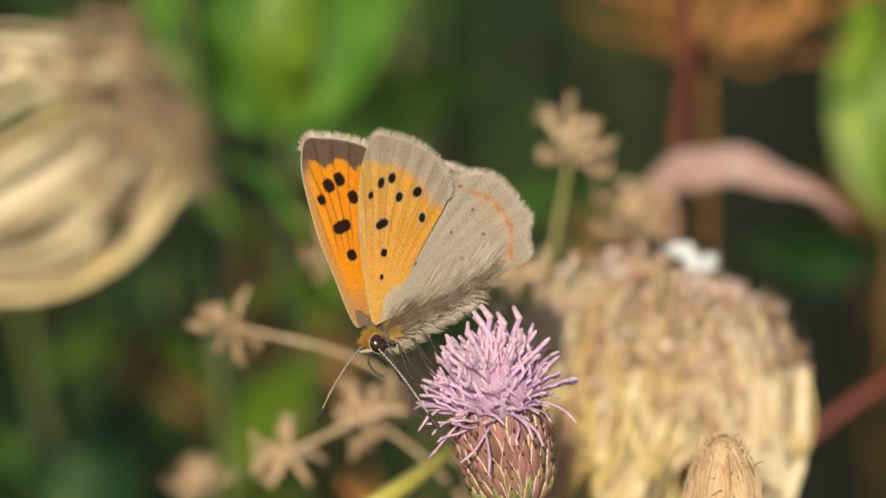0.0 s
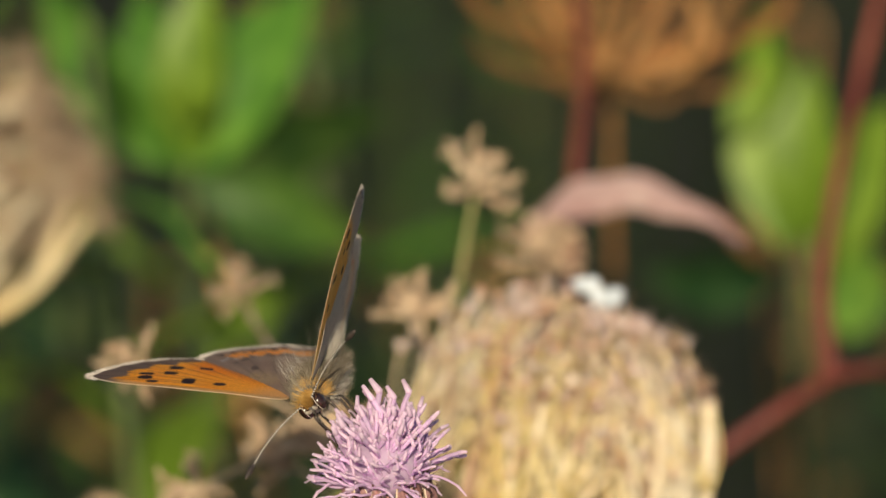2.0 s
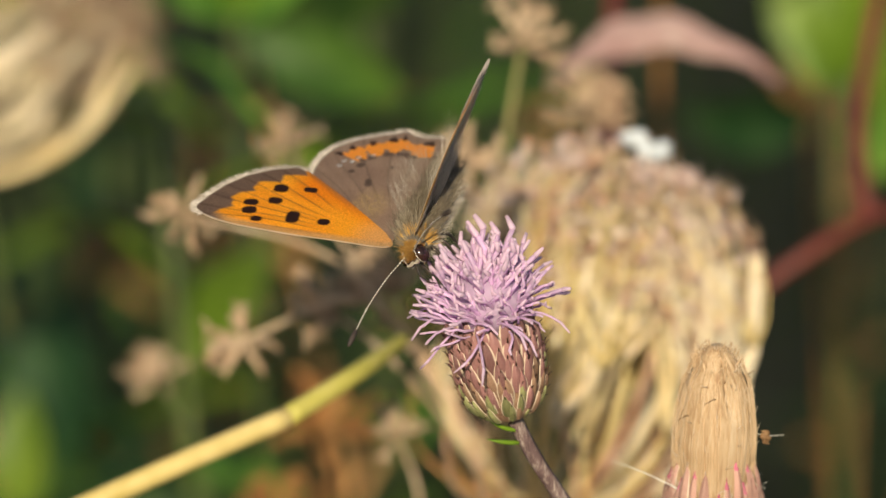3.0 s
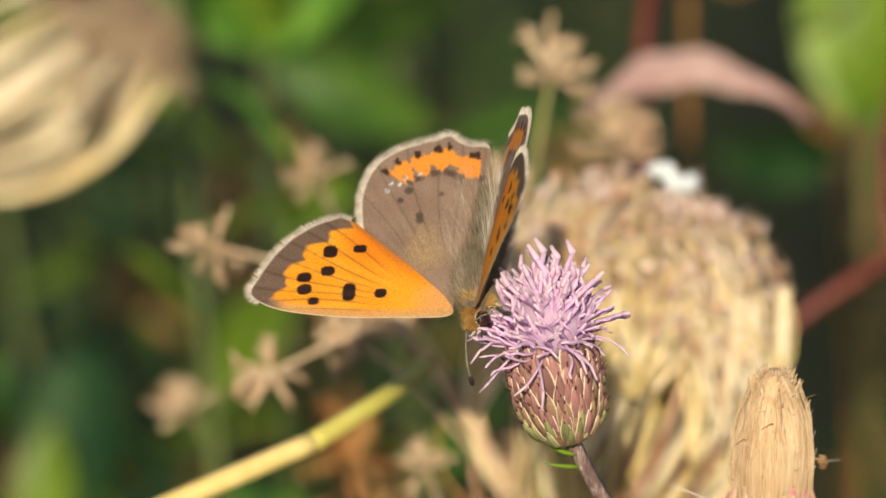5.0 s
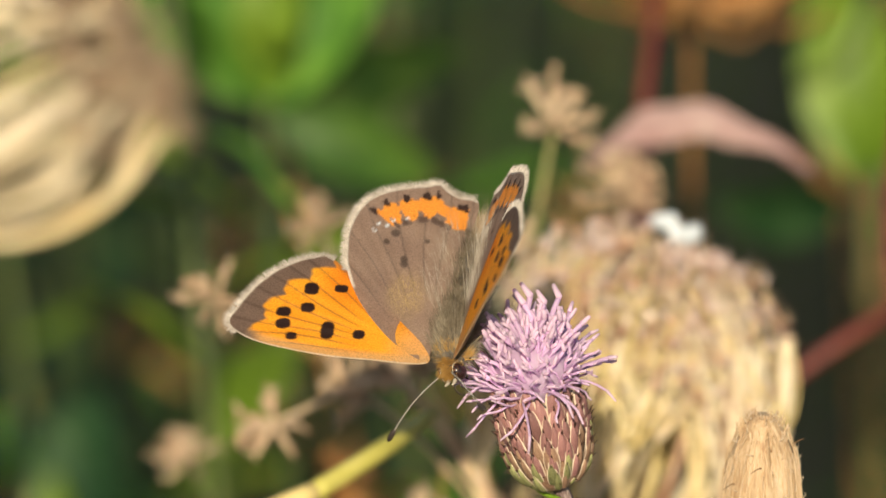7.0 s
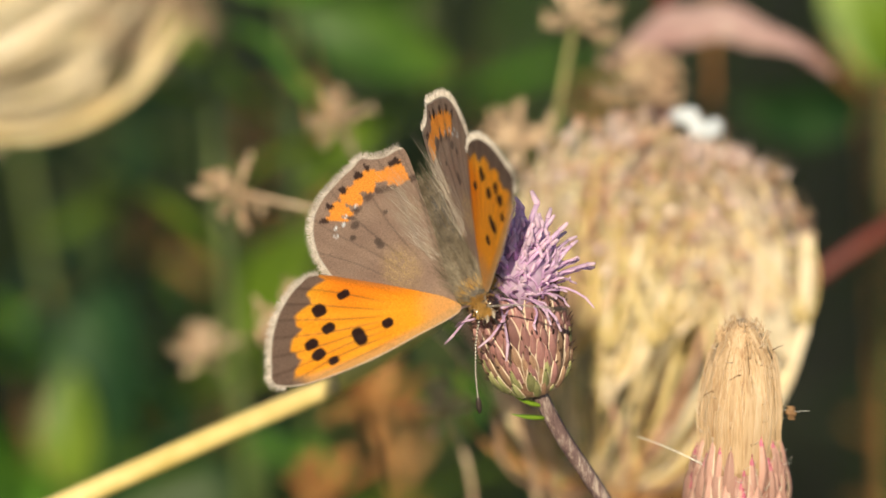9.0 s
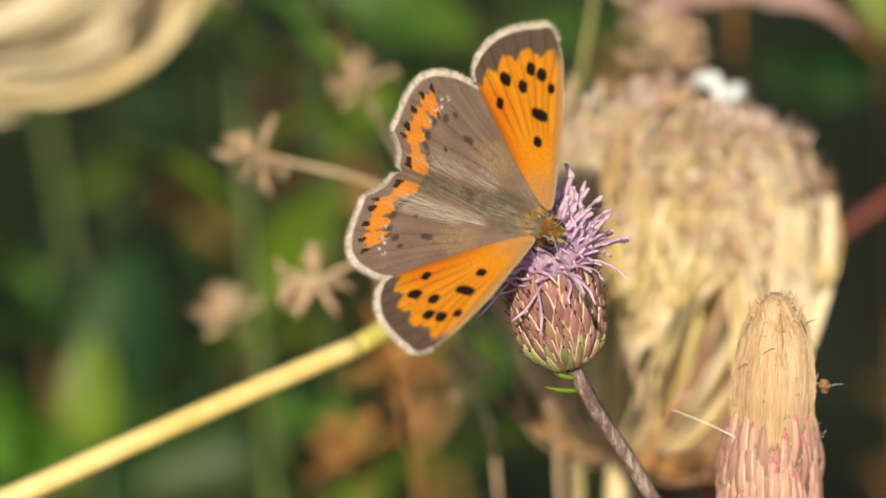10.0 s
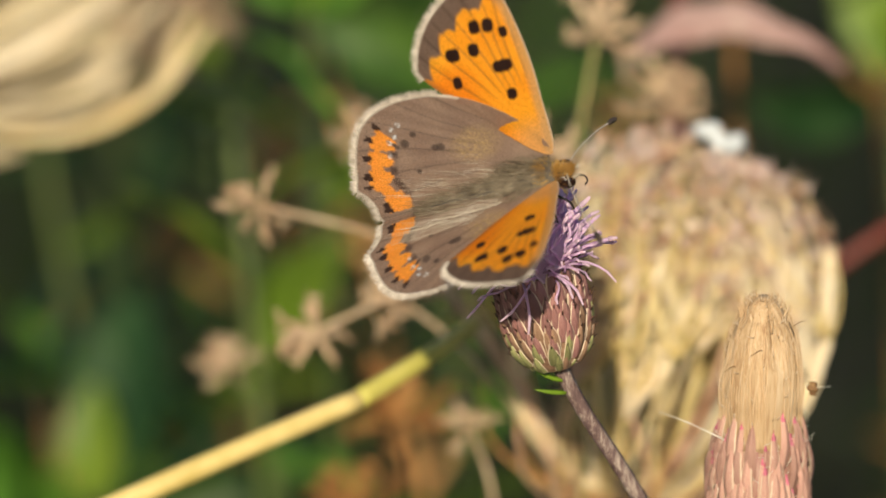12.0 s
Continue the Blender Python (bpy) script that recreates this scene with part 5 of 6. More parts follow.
def motions():
    """The plants sway, the butterfly turns and opens its wings."""
    at = [tuple(plant.location) for plant in (RED, SUNNY, NEST, LEANER)]
    walk(RED, [
        (0, pose(*at[0], -0.00, 0.00, 0)), (0.5, pose(*at[0], -0.24, -0.09, 0)), (1, pose(*at[0], -0.12, -0.03, 0)),
        (1.5, pose(*at[0], -0.02, -0.04, 0)), (2, pose(*at[0], -0.22, -0.07, 0)), (2.5, pose(*at[0], -0.38, -0.09, 0)),
        (3, pose(*at[0], -0.64, -0.17, 0)), (5, pose(*at[0], -0.54, -0.15, 0)), (5.5, pose(*at[0], -0.48, -0.17, 0)),
        (6.5, pose(*at[0], -0.52, -0.17, 0)), (8.5, pose(*at[0], -0.28, -0.15, 0)), (9, pose(*at[0], -0.28, -0.18, 0)),
        (9.5, pose(*at[0], -0.22, -0.16, 0)), (10, pose(*at[0], -0.44, -0.18, 0)), (10.5, pose(*at[0], -0.38, -0.17, 0)),
        (11, pose(*at[0], -0.46, -0.14, 0)), (11.5, pose(*at[0], -0.80, -0.22, 0)), (12, pose(*at[0], -0.84, -0.26, 0)),
    ])
    walk(SUNNY, [
        (0, pose(*at[1], -0.00, 0.00, 0)), (0.5, pose(*at[1], -0.30, -0.11, 0)), (1, pose(*at[1], -0.15, -0.04, 0)),
        (1.5, pose(*at[1], -0.02, -0.05, 0)), (2, pose(*at[1], -0.27, -0.09, 0)), (2.5, pose(*at[1], -0.47, -0.11, 0)),
        (3, pose(*at[1], -0.79, -0.21, 0)), (5, pose(*at[1], -0.67, -0.19, 0)), (5.5, pose(*at[1], -0.59, -0.21, 0)),
        (6.5, pose(*at[1], -0.64, -0.21, 0)), (8.5, pose(*at[1], -0.35, -0.19, 0)), (9, pose(*at[1], -0.35, -0.22, 0)),
        (9.5, pose(*at[1], -0.27, -0.20, 0)), (10, pose(*at[1], -0.54, -0.23, 0)), (10.5, pose(*at[1], -0.47, -0.21, 0)),
        (11, pose(*at[1], -0.57, -0.17, 0)), (11.5, pose(*at[1], -0.99, -0.27, 0)), (12, pose(*at[1], -1.04, -0.32, 0)),
    ])
    walk(NEST, [
        (0, pose(*at[2], -0.00, 0.00, 0)), (2.5, pose(*at[2], -0.04, -0.03, 0)), (3, pose(*at[2], -0.16, -0.03, 0)),
        (5.5, pose(*at[2], -0.68, -0.05, 0)), (8.5, pose(*at[2], -0.78, -0.06, 0)), (10.5, pose(*at[2], -0.78, -0.06, 0)),
        (12, pose(*at[2], -1.15, -0.08, 0)),
    ])
    walk(LEANER, [
        (0, pose(*at[3], -0.00, 0.00, 0)), (3, pose(*at[3], -0.03, 0.00, 0)), (5.5, pose(*at[3], -0.19, -0.03, 0)),
        (8.5, pose(*at[3], -0.22, -0.03, 0)), (10.5, pose(*at[3], -0.30, -0.03, 0)), (12, pose(*at[3], -0.22, -0.02, 0)),
    ])
    walk(THISTLE, [
        (0.0, pose(0.02416, -0.00107, 0.00183, -0.09, -0.29, -0.00)), (0.1, pose(0.02422, -0.00106, 0.00034, -0.04, -0.35, -0.00)),
        (0.2, pose(0.02429, -0.00105, -0.00130, 0.01, -0.34, -0.00)), (0.3, pose(0.02431, -0.00104, -0.00195, 0.03, -0.28, -0.00)),
        (0.4, pose(0.02427, -0.00105, -0.00092, -0.01, -0.24, -0.00)), (0.5, pose(0.02419, -0.00106, 0.00117, -0.08, -0.25, -0.00)),
        (0.6, pose(0.02409, -0.00107, 0.00443, -0.19, 0.02, -0.01)), (0.7, pose(0.02412, -0.00107, 0.00481, -0.21, 0.54, -0.00)),
        (0.8, pose(0.02417, -0.00107, 0.00242, -0.13, 0.48, -0.00)), (0.9, pose(0.02425, -0.00105, -0.00043, -0.03, -0.05, -0.00)),
        (1.0, pose(0.02446, -0.00101, -0.00485, 0.12, -0.75, -0.00)), (1.1, pose(0.02450, -0.00100, -0.00533, 0.14, -0.95, -0.00)),
        (1.2, pose(0.02437, -0.00103, -0.00273, 0.05, -0.90, -0.01)), (1.3, pose(0.02420, -0.00106, 0.00080, -0.07, -0.51, -0.01)),
        (1.4, pose(0.02415, -0.00107, 0.00268, -0.13, 0.14, -0.00)), (1.5, pose(0.02416, -0.00107, 0.00274, -0.13, 0.46, -0.00)),
        (1.6, pose(0.02420, -0.00106, 0.00130, -0.09, 0.41, -0.00)), (1.7, pose(0.02422, -0.00106, 0.00041, -0.06, -0.01, -0.00)),
        (1.8, pose(0.02424, -0.00106, -0.00001, -0.04, -0.34, -0.00)), (1.9, pose(0.02428, -0.00105, -0.00111, -0.00, -0.52, -0.00)),
        (2.0, pose(0.02427, -0.00105, -0.00080, -0.01, -0.43, -0.00)), (2.1, pose(0.02421, -0.00106, 0.00087, -0.05, -0.04, -0.00)),
        (2.2, pose(0.02418, -0.00107, 0.00182, -0.07, 0.25, -0.00)), (2.3, pose(0.02417, -0.00107, 0.00238, -0.08, 0.35, -0.00)),
        (2.4, pose(0.02416, -0.00107, 0.00273, -0.08, 0.27, -0.00)), (2.5, pose(0.02416, -0.00107, 0.00225, -0.07, 0.14, -0.00)),
        (2.6, pose(0.02416, -0.00107, 0.00210, -0.06, 0.01, -0.00)), (2.7, pose(0.02417, -0.00107, 0.00177, -0.05, -0.03, -0.00)),
        (2.8, pose(0.02420, -0.00106, 0.00090, -0.02, -0.01, -0.00)), (2.9, pose(0.02422, -0.00106, 0.00048, 0.00, -0.01, -0.00)),
        (3.0, pose(0.02422, -0.00106, 0.00036, 0.01, 0.01, 0.00)), (3.1, pose(0.02418, -0.00107, 0.00175, -0.05, 0.15, -0.00)),
        (3.2, pose(0.02417, -0.00107, 0.00249, -0.08, 0.32, -0.00)), (4.8, pose(0.02420, -0.00107, 0.00133, -0.04, 0.30, 0.00)),
        (4.9, pose(0.02420, -0.00106, 0.00125, -0.04, 0.28, 0.00)), (5.0, pose(0.02421, -0.00106, 0.00081, -0.03, 0.26, 0.00)),
        (5.1, pose(0.02421, -0.00106, 0.00071, -0.02, 0.13, 0.00)), (5.2, pose(0.02423, -0.00106, 0.00029, -0.01, 0.01, -0.00)),
        (5.3, pose(0.02423, -0.00106, 0.00009, -0.00, -0.04, -0.00)), (5.4, pose(0.02424, -0.00106, -0.00001, 0.00, -0.04, -0.00)),
        (5.5, pose(0.02424, -0.00106, 0.00000, 0.00, -0.00, 0.00)), (6.0, pose(0.02420, -0.00106, 0.00119, -0.05, 0.08, -0.00)),
        (6.5, pose(0.02422, -0.00106, 0.00056, -0.03, 0.01, -0.00)), (6.7, pose(0.02419, -0.00107, 0.00150, -0.07, 0.18, -0.00)),
        (8.3, pose(0.02428, -0.00105, -0.00121, 0.04, -0.31, -0.00)), (8.5, pose(0.02426, -0.00105, -0.00076, 0.03, -0.28, -0.00)),
        (9.0, pose(0.02421, -0.00106, 0.00060, -0.00, -0.19, -0.00)), (9.5, pose(0.02420, -0.00106, 0.00094, -0.01, -0.10, -0.00)),
        (10.0, pose(0.02424, -0.00106, -0.00007, 0.03, -0.10, 0.00)), (10.5, pose(0.02419, -0.00107, 0.00132, -0.03, -0.01, -0.00)),
        (10.7, pose(0.02423, -0.00106, 0.00011, 0.02, -0.12, -0.00)), (10.8, pose(0.02425, -0.00105, -0.00049, 0.05, -0.34, -0.00)),
        (10.9, pose(0.02430, -0.00104, -0.00147, 0.09, -0.58, -0.00)), (11.0, pose(0.02432, -0.00104, -0.00182, 0.11, -0.88, -0.00)),
        (11.1, pose(0.02431, -0.00104, -0.00138, 0.10, -1.06, -0.01)), (11.3, pose(0.02435, -0.00104, -0.00216, 0.12, -1.02, -0.00)),
        (11.5, pose(0.02437, -0.00103, -0.00281, 0.14, -0.76, -0.00)), (11.6, pose(0.02433, -0.00104, -0.00202, 0.10, -0.68, -0.00)),
        (11.7, pose(0.02428, -0.00105, -0.00109, 0.07, -0.64, -0.00)), (11.8, pose(0.02422, -0.00106, 0.00026, 0.01, -0.55, -0.00)),
        (11.9, pose(0.02418, -0.00107, 0.00135, -0.03, -0.40, -0.00)), (12.0, pose(0.02411, -0.00107, 0.00332, -0.11, -0.18, -0.00)),
    ])
    walk(SEEDER, [
        (0.0, pose(0.02654, 0.00048, 0.00176, -0.09, -0.30, -0.00)), (0.1, pose(0.02656, 0.00049, 0.00026, -0.04, -0.35, -0.00)),
        (0.2, pose(0.02659, 0.00050, -0.00137, 0.01, -0.33, -0.00)), (0.3, pose(0.02660, 0.00050, -0.00201, 0.03, -0.28, -0.00)),
        (0.4, pose(0.02658, 0.00049, -0.00097, -0.01, -0.24, -0.00)), (0.5, pose(0.02655, 0.00048, 0.00111, -0.08, -0.25, -0.00)),
        (0.6, pose(0.02653, 0.00048, 0.00444, -0.19, 0.00, -0.00)), (0.7, pose(0.02657, 0.00048, 0.00493, -0.20, 0.52, 0.00)),
        (0.8, pose(0.02656, 0.00048, 0.00253, -0.12, 0.47, 0.00)), (0.9, pose(0.02657, 0.00049, -0.00044, -0.03, -0.05, -0.00)),
        (1.0, pose(0.02668, 0.00053, -0.00502, 0.12, -0.73, -0.00)), (1.1, pose(0.02671, 0.00053, -0.00555, 0.13, -0.93, -0.01)),
        (1.2, pose(0.02664, 0.00051, -0.00294, 0.05, -0.89, -0.00)), (1.3, pose(0.02655, 0.00049, 0.00069, -0.07, -0.51, -0.00)),
        (1.4, pose(0.02655, 0.00048, 0.00272, -0.13, 0.13, -0.00)), (1.5, pose(0.02656, 0.00048, 0.00285, -0.13, 0.45, 0.00)),
        (1.6, pose(0.02656, 0.00048, 0.00140, -0.08, 0.40, 0.00)), (1.7, pose(0.02656, 0.00049, 0.00041, -0.06, -0.01, -0.00)),
        (1.8, pose(0.02657, 0.00049, -0.00009, -0.04, -0.33, -0.00)), (1.9, pose(0.02659, 0.00050, -0.00123, -0.00, -0.51, -0.00)),
        (2.0, pose(0.02658, 0.00049, -0.00089, -0.01, -0.43, -0.00)), (2.1, pose(0.02656, 0.00049, 0.00086, -0.05, -0.04, -0.00)),
        (2.2, pose(0.02656, 0.00048, 0.00188, -0.07, 0.24, 0.00)), (2.3, pose(0.02656, 0.00048, 0.00246, -0.07, 0.34, 0.00)),
        (2.4, pose(0.02655, 0.00048, 0.00279, -0.08, 0.26, 0.00)), (2.5, pose(0.02655, 0.00048, 0.00229, -0.06, 0.14, 0.00)),
        (2.6, pose(0.02655, 0.00048, 0.00211, -0.06, 0.00, -0.00)), (2.7, pose(0.02655, 0.00048, 0.00176, -0.05, -0.04, -0.00)),
        (2.8, pose(0.02656, 0.00048, 0.00090, -0.01, -0.01, -0.00)), (2.9, pose(0.02656, 0.00049, 0.00047, 0.00, -0.01, -0.00)),
        (3.0, pose(0.02656, 0.00049, 0.00036, 0.01, 0.01, 0.00)), (3.1, pose(0.02655, 0.00048, 0.00178, -0.05, 0.14, 0.00)),
        (3.2, pose(0.02656, 0.00048, 0.00257, -0.08, 0.31, 0.00)), (4.8, pose(0.02656, 0.00048, 0.00140, -0.04, 0.30, 0.00)),
        (4.9, pose(0.02656, 0.00048, 0.00131, -0.04, 0.28, 0.00)), (5.0, pose(0.02656, 0.00048, 0.00087, -0.03, 0.25, 0.00)),
        (5.1, pose(0.02656, 0.00049, 0.00074, -0.02, 0.13, 0.00)), (5.2, pose(0.02656, 0.00049, 0.00030, -0.01, 0.01, -0.00)),
        (5.3, pose(0.02657, 0.00049, 0.00008, -0.00, -0.04, -0.00)), (5.4, pose(0.02657, 0.00049, -0.00002, 0.00, -0.04, -0.00)),
        (5.5, pose(0.02657, 0.00049, 0.00000, 0.00, -0.00, 0.00)), (6.0, pose(0.02656, 0.00048, 0.00121, -0.05, 0.07, -0.00)),
        (6.5, pose(0.02656, 0.00049, 0.00056, -0.03, 0.01, -0.00)), (6.7, pose(0.02656, 0.00048, 0.00154, -0.07, 0.18, 0.00)),
        (8.3, pose(0.02659, 0.00050, -0.00128, 0.04, -0.31, -0.00)), (8.5, pose(0.02658, 0.00049, -0.00083, 0.03, -0.28, -0.00)),
        (9.0, pose(0.02656, 0.00049, 0.00056, -0.00, -0.19, -0.00)), (9.5, pose(0.02656, 0.00048, 0.00092, -0.01, -0.10, -0.00)),
        (10.0, pose(0.02657, 0.00049, -0.00009, 0.03, -0.10, -0.00)), (10.5, pose(0.02655, 0.00048, 0.00132, -0.03, -0.02, -0.00)),
        (10.7, pose(0.02657, 0.00049, 0.00009, 0.02, -0.11, -0.00)), (10.8, pose(0.02658, 0.00049, -0.00057, 0.05, -0.33, -0.00)),
        (10.9, pose(0.02660, 0.00050, -0.00160, 0.09, -0.57, -0.00)), (11.0, pose(0.02662, 0.00050, -0.00202, 0.11, -0.87, -0.00)),
        (11.1, pose(0.02661, 0.00050, -0.00163, 0.10, -1.05, -0.01)), (11.3, pose(0.02663, 0.00051, -0.00240, 0.12, -1.01, -0.01)),
        (11.5, pose(0.02663, 0.00051, -0.00299, 0.13, -0.75, -0.00)), (11.6, pose(0.02661, 0.00051, -0.00217, 0.10, -0.66, -0.00)),
        (11.7, pose(0.02659, 0.00050, -0.00123, 0.07, -0.63, -0.00)), (11.8, pose(0.02656, 0.00049, 0.00013, 0.01, -0.55, -0.00)),
        (11.9, pose(0.02655, 0.00048, 0.00126, -0.03, -0.40, -0.00)), (12.0, pose(0.02653, 0.00048, 0.00328, -0.11, -0.19, -0.00)),
    ])
    walk(FLY, [
        (0.0, pose(-0.00712, -0.00487, 0.54978, -16.29, 18.92, 122.30)), (0.1, pose(-0.00750, -0.00532, 0.54811, -19.74, 17.40, 122.37)),
        (0.2, pose(-0.00722, -0.00580, 0.54632, -23.19, 15.87, 122.45)), (0.3, pose(-0.00660, -0.00595, 0.54553, -26.65, 14.34, 122.53)),
        (0.4, pose(-0.00615, -0.00560, 0.54642, -30.14, 12.84, 122.60)), (0.5, pose(-0.00625, -0.00494, 0.54836, -33.62, 11.34, 122.69)),
        (0.6, pose(-0.00344, -0.00391, 0.55192, -30.64, 15.40, 128.54)), (0.7, pose(0.00190, -0.00376, 0.55263, -27.35, 19.49, 134.50)),
        (0.8, pose(0.00182, -0.00450, 0.55042, -23.74, 23.58, 140.60)), (0.9, pose(-0.00265, -0.00539, 0.54761, -19.78, 27.61, 146.85)),
        (1.0, pose(-0.00859, -0.00674, 0.54312, -15.45, 31.55, 153.28)), (1.1, pose(-0.01035, -0.00685, 0.54264, -12.18, 32.43, 155.87)),
        (1.2, pose(-0.01001, -0.00601, 0.54537, -8.89, 33.21, 158.47)), (1.3, pose(-0.00647, -0.00489, 0.54919, -5.61, 33.88, 161.06)),
        (1.4, pose(-0.00040, -0.00429, 0.55139, -2.34, 34.47, 163.66)), (1.5, pose(0.00266, -0.00425, 0.55164, 0.92, 34.95, 166.23)),
        (1.6, pose(0.00227, -0.00470, 0.55019, 1.56, 36.06, 167.71)), (1.7, pose(-0.00150, -0.00497, 0.54919, 2.20, 37.17, 169.19)),
        (1.8, pose(-0.00445, -0.00511, 0.54867, 2.85, 38.26, 170.68)), (1.9, pose(-0.00601, -0.00545, 0.54750, 3.50, 39.34, 172.17)),
        (2.0, pose(-0.00513, -0.00537, 0.54786, 4.16, 40.41, 173.66)), (2.1, pose(-0.00172, -0.00503, 0.54943, -0.14, 38.69, 168.26)),
        (2.2, pose(0.00081, -0.00487, 0.55022, -4.30, 36.76, 162.98)), (2.3, pose(0.00154, -0.00479, 0.55057, -8.34, 34.60, 157.80)),
        (2.4, pose(0.00069, -0.00470, 0.55066, -12.21, 32.26, 152.79)), (2.5, pose(-0.00068, -0.00487, 0.54991, -15.91, 29.76, 147.93)),
        (2.6, pose(-0.00174, -0.00493, 0.54975, -16.61, 30.30, 149.14)), (2.7, pose(-0.00197, -0.00506, 0.54943, -17.31, 30.85, 150.33)),
        (2.8, pose(-0.00152, -0.00537, 0.54860, -18.00, 31.42, 151.54)), (2.9, pose(-0.00137, -0.00553, 0.54820, -18.68, 32.00, 152.75)),
        (3.0, pose(-0.00101, -0.00557, 0.54811, -19.34, 32.58, 153.97)), (3.1, pose(0.00024, -0.00516, 0.54940, -20.72, 32.34, 153.34)),
        (3.2, pose(0.00183, -0.00496, 0.55006, -22.11, 32.09, 152.73)), (4.0, pose(0.00180, -0.00567, 0.54835, -33.13, 29.51, 147.97)),
        (4.8, pose(0.00178, -0.00637, 0.54664, -43.81, 26.11, 143.72)), (4.9, pose(0.00162, -0.00646, 0.54642, -45.11, 25.63, 143.24)),
        (5.0, pose(0.00142, -0.00667, 0.54584, -46.41, 25.15, 142.76)), (5.1, pose(-0.00001, -0.00673, 0.54558, -45.77, 23.64, 142.50)),
        (5.2, pose(-0.00138, -0.00689, 0.54500, -45.13, 22.15, 142.23)), (5.3, pose(-0.00214, -0.00697, 0.54467, -44.48, 20.65, 141.96)),
        (5.4, pose(-0.00238, -0.00701, 0.54444, -43.81, 19.15, 141.71)), (5.5, pose(-0.00221, -0.00701, 0.54434, -43.13, 17.67, 141.45)),
        (6.0, pose(-0.00107, -0.00648, 0.54623, -41.77, 18.97, 141.14)), (6.5, pose(-0.00252, -0.00679, 0.54571, -37.66, 10.29, 136.69)),
        (6.7, pose(-0.00047, -0.00701, 0.54660, -38.98, 13.22, 141.02)), (7.5, pose(-0.00060, -0.00989, 0.54471, -42.85, 27.31, 158.74)),
        (8.3, pose(-0.00072, -0.01278, 0.54283, -42.91, 42.10, 176.91)), (8.5, pose(-0.00023, -0.01297, 0.54323, -42.31, 43.28, 179.93)),
        (9.0, pose(0.00029, -0.01287, 0.54471, -48.86, 38.46, 167.89)), (9.5, pose(0.00083, -0.01234, 0.54630, -36.56, 53.89, 174.16)),
        (10.0, pose(0.00347, -0.01241, 0.54733, -4.61, 49.10, -134.52)), (10.5, pose(0.00411, -0.01157, 0.55006, 9.27, 51.48, -120.46)),
        (10.7, pose(0.00294, -0.01220, 0.54892, 18.50, 53.58, -112.18)), (10.8, pose(0.00078, -0.01255, 0.54828, 22.98, 54.41, -108.18)),
        (10.9, pose(-0.00160, -0.01303, 0.54725, 27.34, 55.11, -104.31)), (11.0, pose(-0.00452, -0.01332, 0.54681, 31.53, 55.68, -100.59)),
        (11.1, pose(-0.00590, -0.01325, 0.54728, 31.02, 55.07, -98.51)), (11.3, pose(-0.00489, -0.01355, 0.54676, 30.30, 53.83, -94.08)),
        (11.5, pose(-0.00182, -0.01375, 0.54646, 30.00, 52.49, -89.29)), (11.6, pose(-0.00085, -0.01326, 0.54769, 31.06, 50.99, -87.51)),
        (11.7, pose(-0.00039, -0.01273, 0.54904, 31.99, 49.47, -85.86)), (11.8, pose(0.00057, -0.01206, 0.55082, 32.80, 47.93, -84.32)),
        (11.9, pose(0.00212, -0.01146, 0.55236, 33.49, 46.36, -82.89)), (12.0, pose(0.00430, -0.01054, 0.55481, 34.07, 44.79, -81.55)),
    ])
    walk(WINGS["fr"], [
        (0.0, pose(0.00137, 0, 0.00089, 166.40, -79.48, -166.18)), (0.5, pose(0.00137, 0, 0.00089, 15.78, -49.78, -20.31)),
        (1.0, pose(0.00137, 0, 0.00089, 8.73, -48.64, -11.57)), (1.5, pose(0.00137, 0, 0.00089, 2.53, -38.88, -4.03)),
        (2.0, pose(0.00137, 0, 0.00089, 1.53, -43.43, -2.22)), (2.5, pose(0.00137, 0, 0.00089, -2.41, -41.30, 3.65)),
        (3.0, pose(0.00137, 0, 0.00089, -2.66, -42.79, 3.91)), (3.2, pose(0.00137, 0, 0.00089, -2.98, -42.98, 4.36)),
        (4.0, pose(0.00137, 0, 0.00089, -4.27, -43.67, 6.17)), (4.8, pose(0.00137, 0, 0.00089, -5.63, -44.31, 8.03)),
        (5.0, pose(0.00137, 0, 0.00089, -5.98, -44.48, 8.50)), (5.5, pose(0.00137, 0, 0.00089, -4.19, -37.44, 6.87)),
        (6.0, pose(0.00137, 0, 0.00089, -4.66, -40.62, 7.13)), (6.5, pose(0.00137, 0, 0.00089, -4.88, -43.40, 7.08)),
        (6.7, pose(0.00137, 0, 0.00089, -4.71, -42.69, 6.92)), (7.5, pose(0.00137, 0, 0.00089, -4.14, -40.05, 6.41)),
        (8.3, pose(0.00137, 0, 0.00089, -3.63, -37.41, 5.96)), (8.5, pose(0.00137, 0, 0.00089, -3.37, -36.29, 5.69)),
        (9.0, pose(0.00137, 0, 0.00089, -6.30, -35.94, 10.65)), (9.5, pose(0.00137, 0, 0.00089, -6.14, -42.64, 9.03)),
        (10.0, pose(0.00137, 0, 0.00089, -4.92, -31.32, 9.41)), (10.5, pose(0.00137, 0, 0.00089, -5.52, -31.23, 10.56)),
        (11.0, pose(0.00137, 0, 0.00089, -4.74, -40.13, 7.33)), (11.5, pose(0.00137, 0, 0.00089, 0.44, -29.97, -0.87)),
        (12.0, pose(0.00137, 0, 0.00089, -3.22, -38.32, 5.19)),
    ])
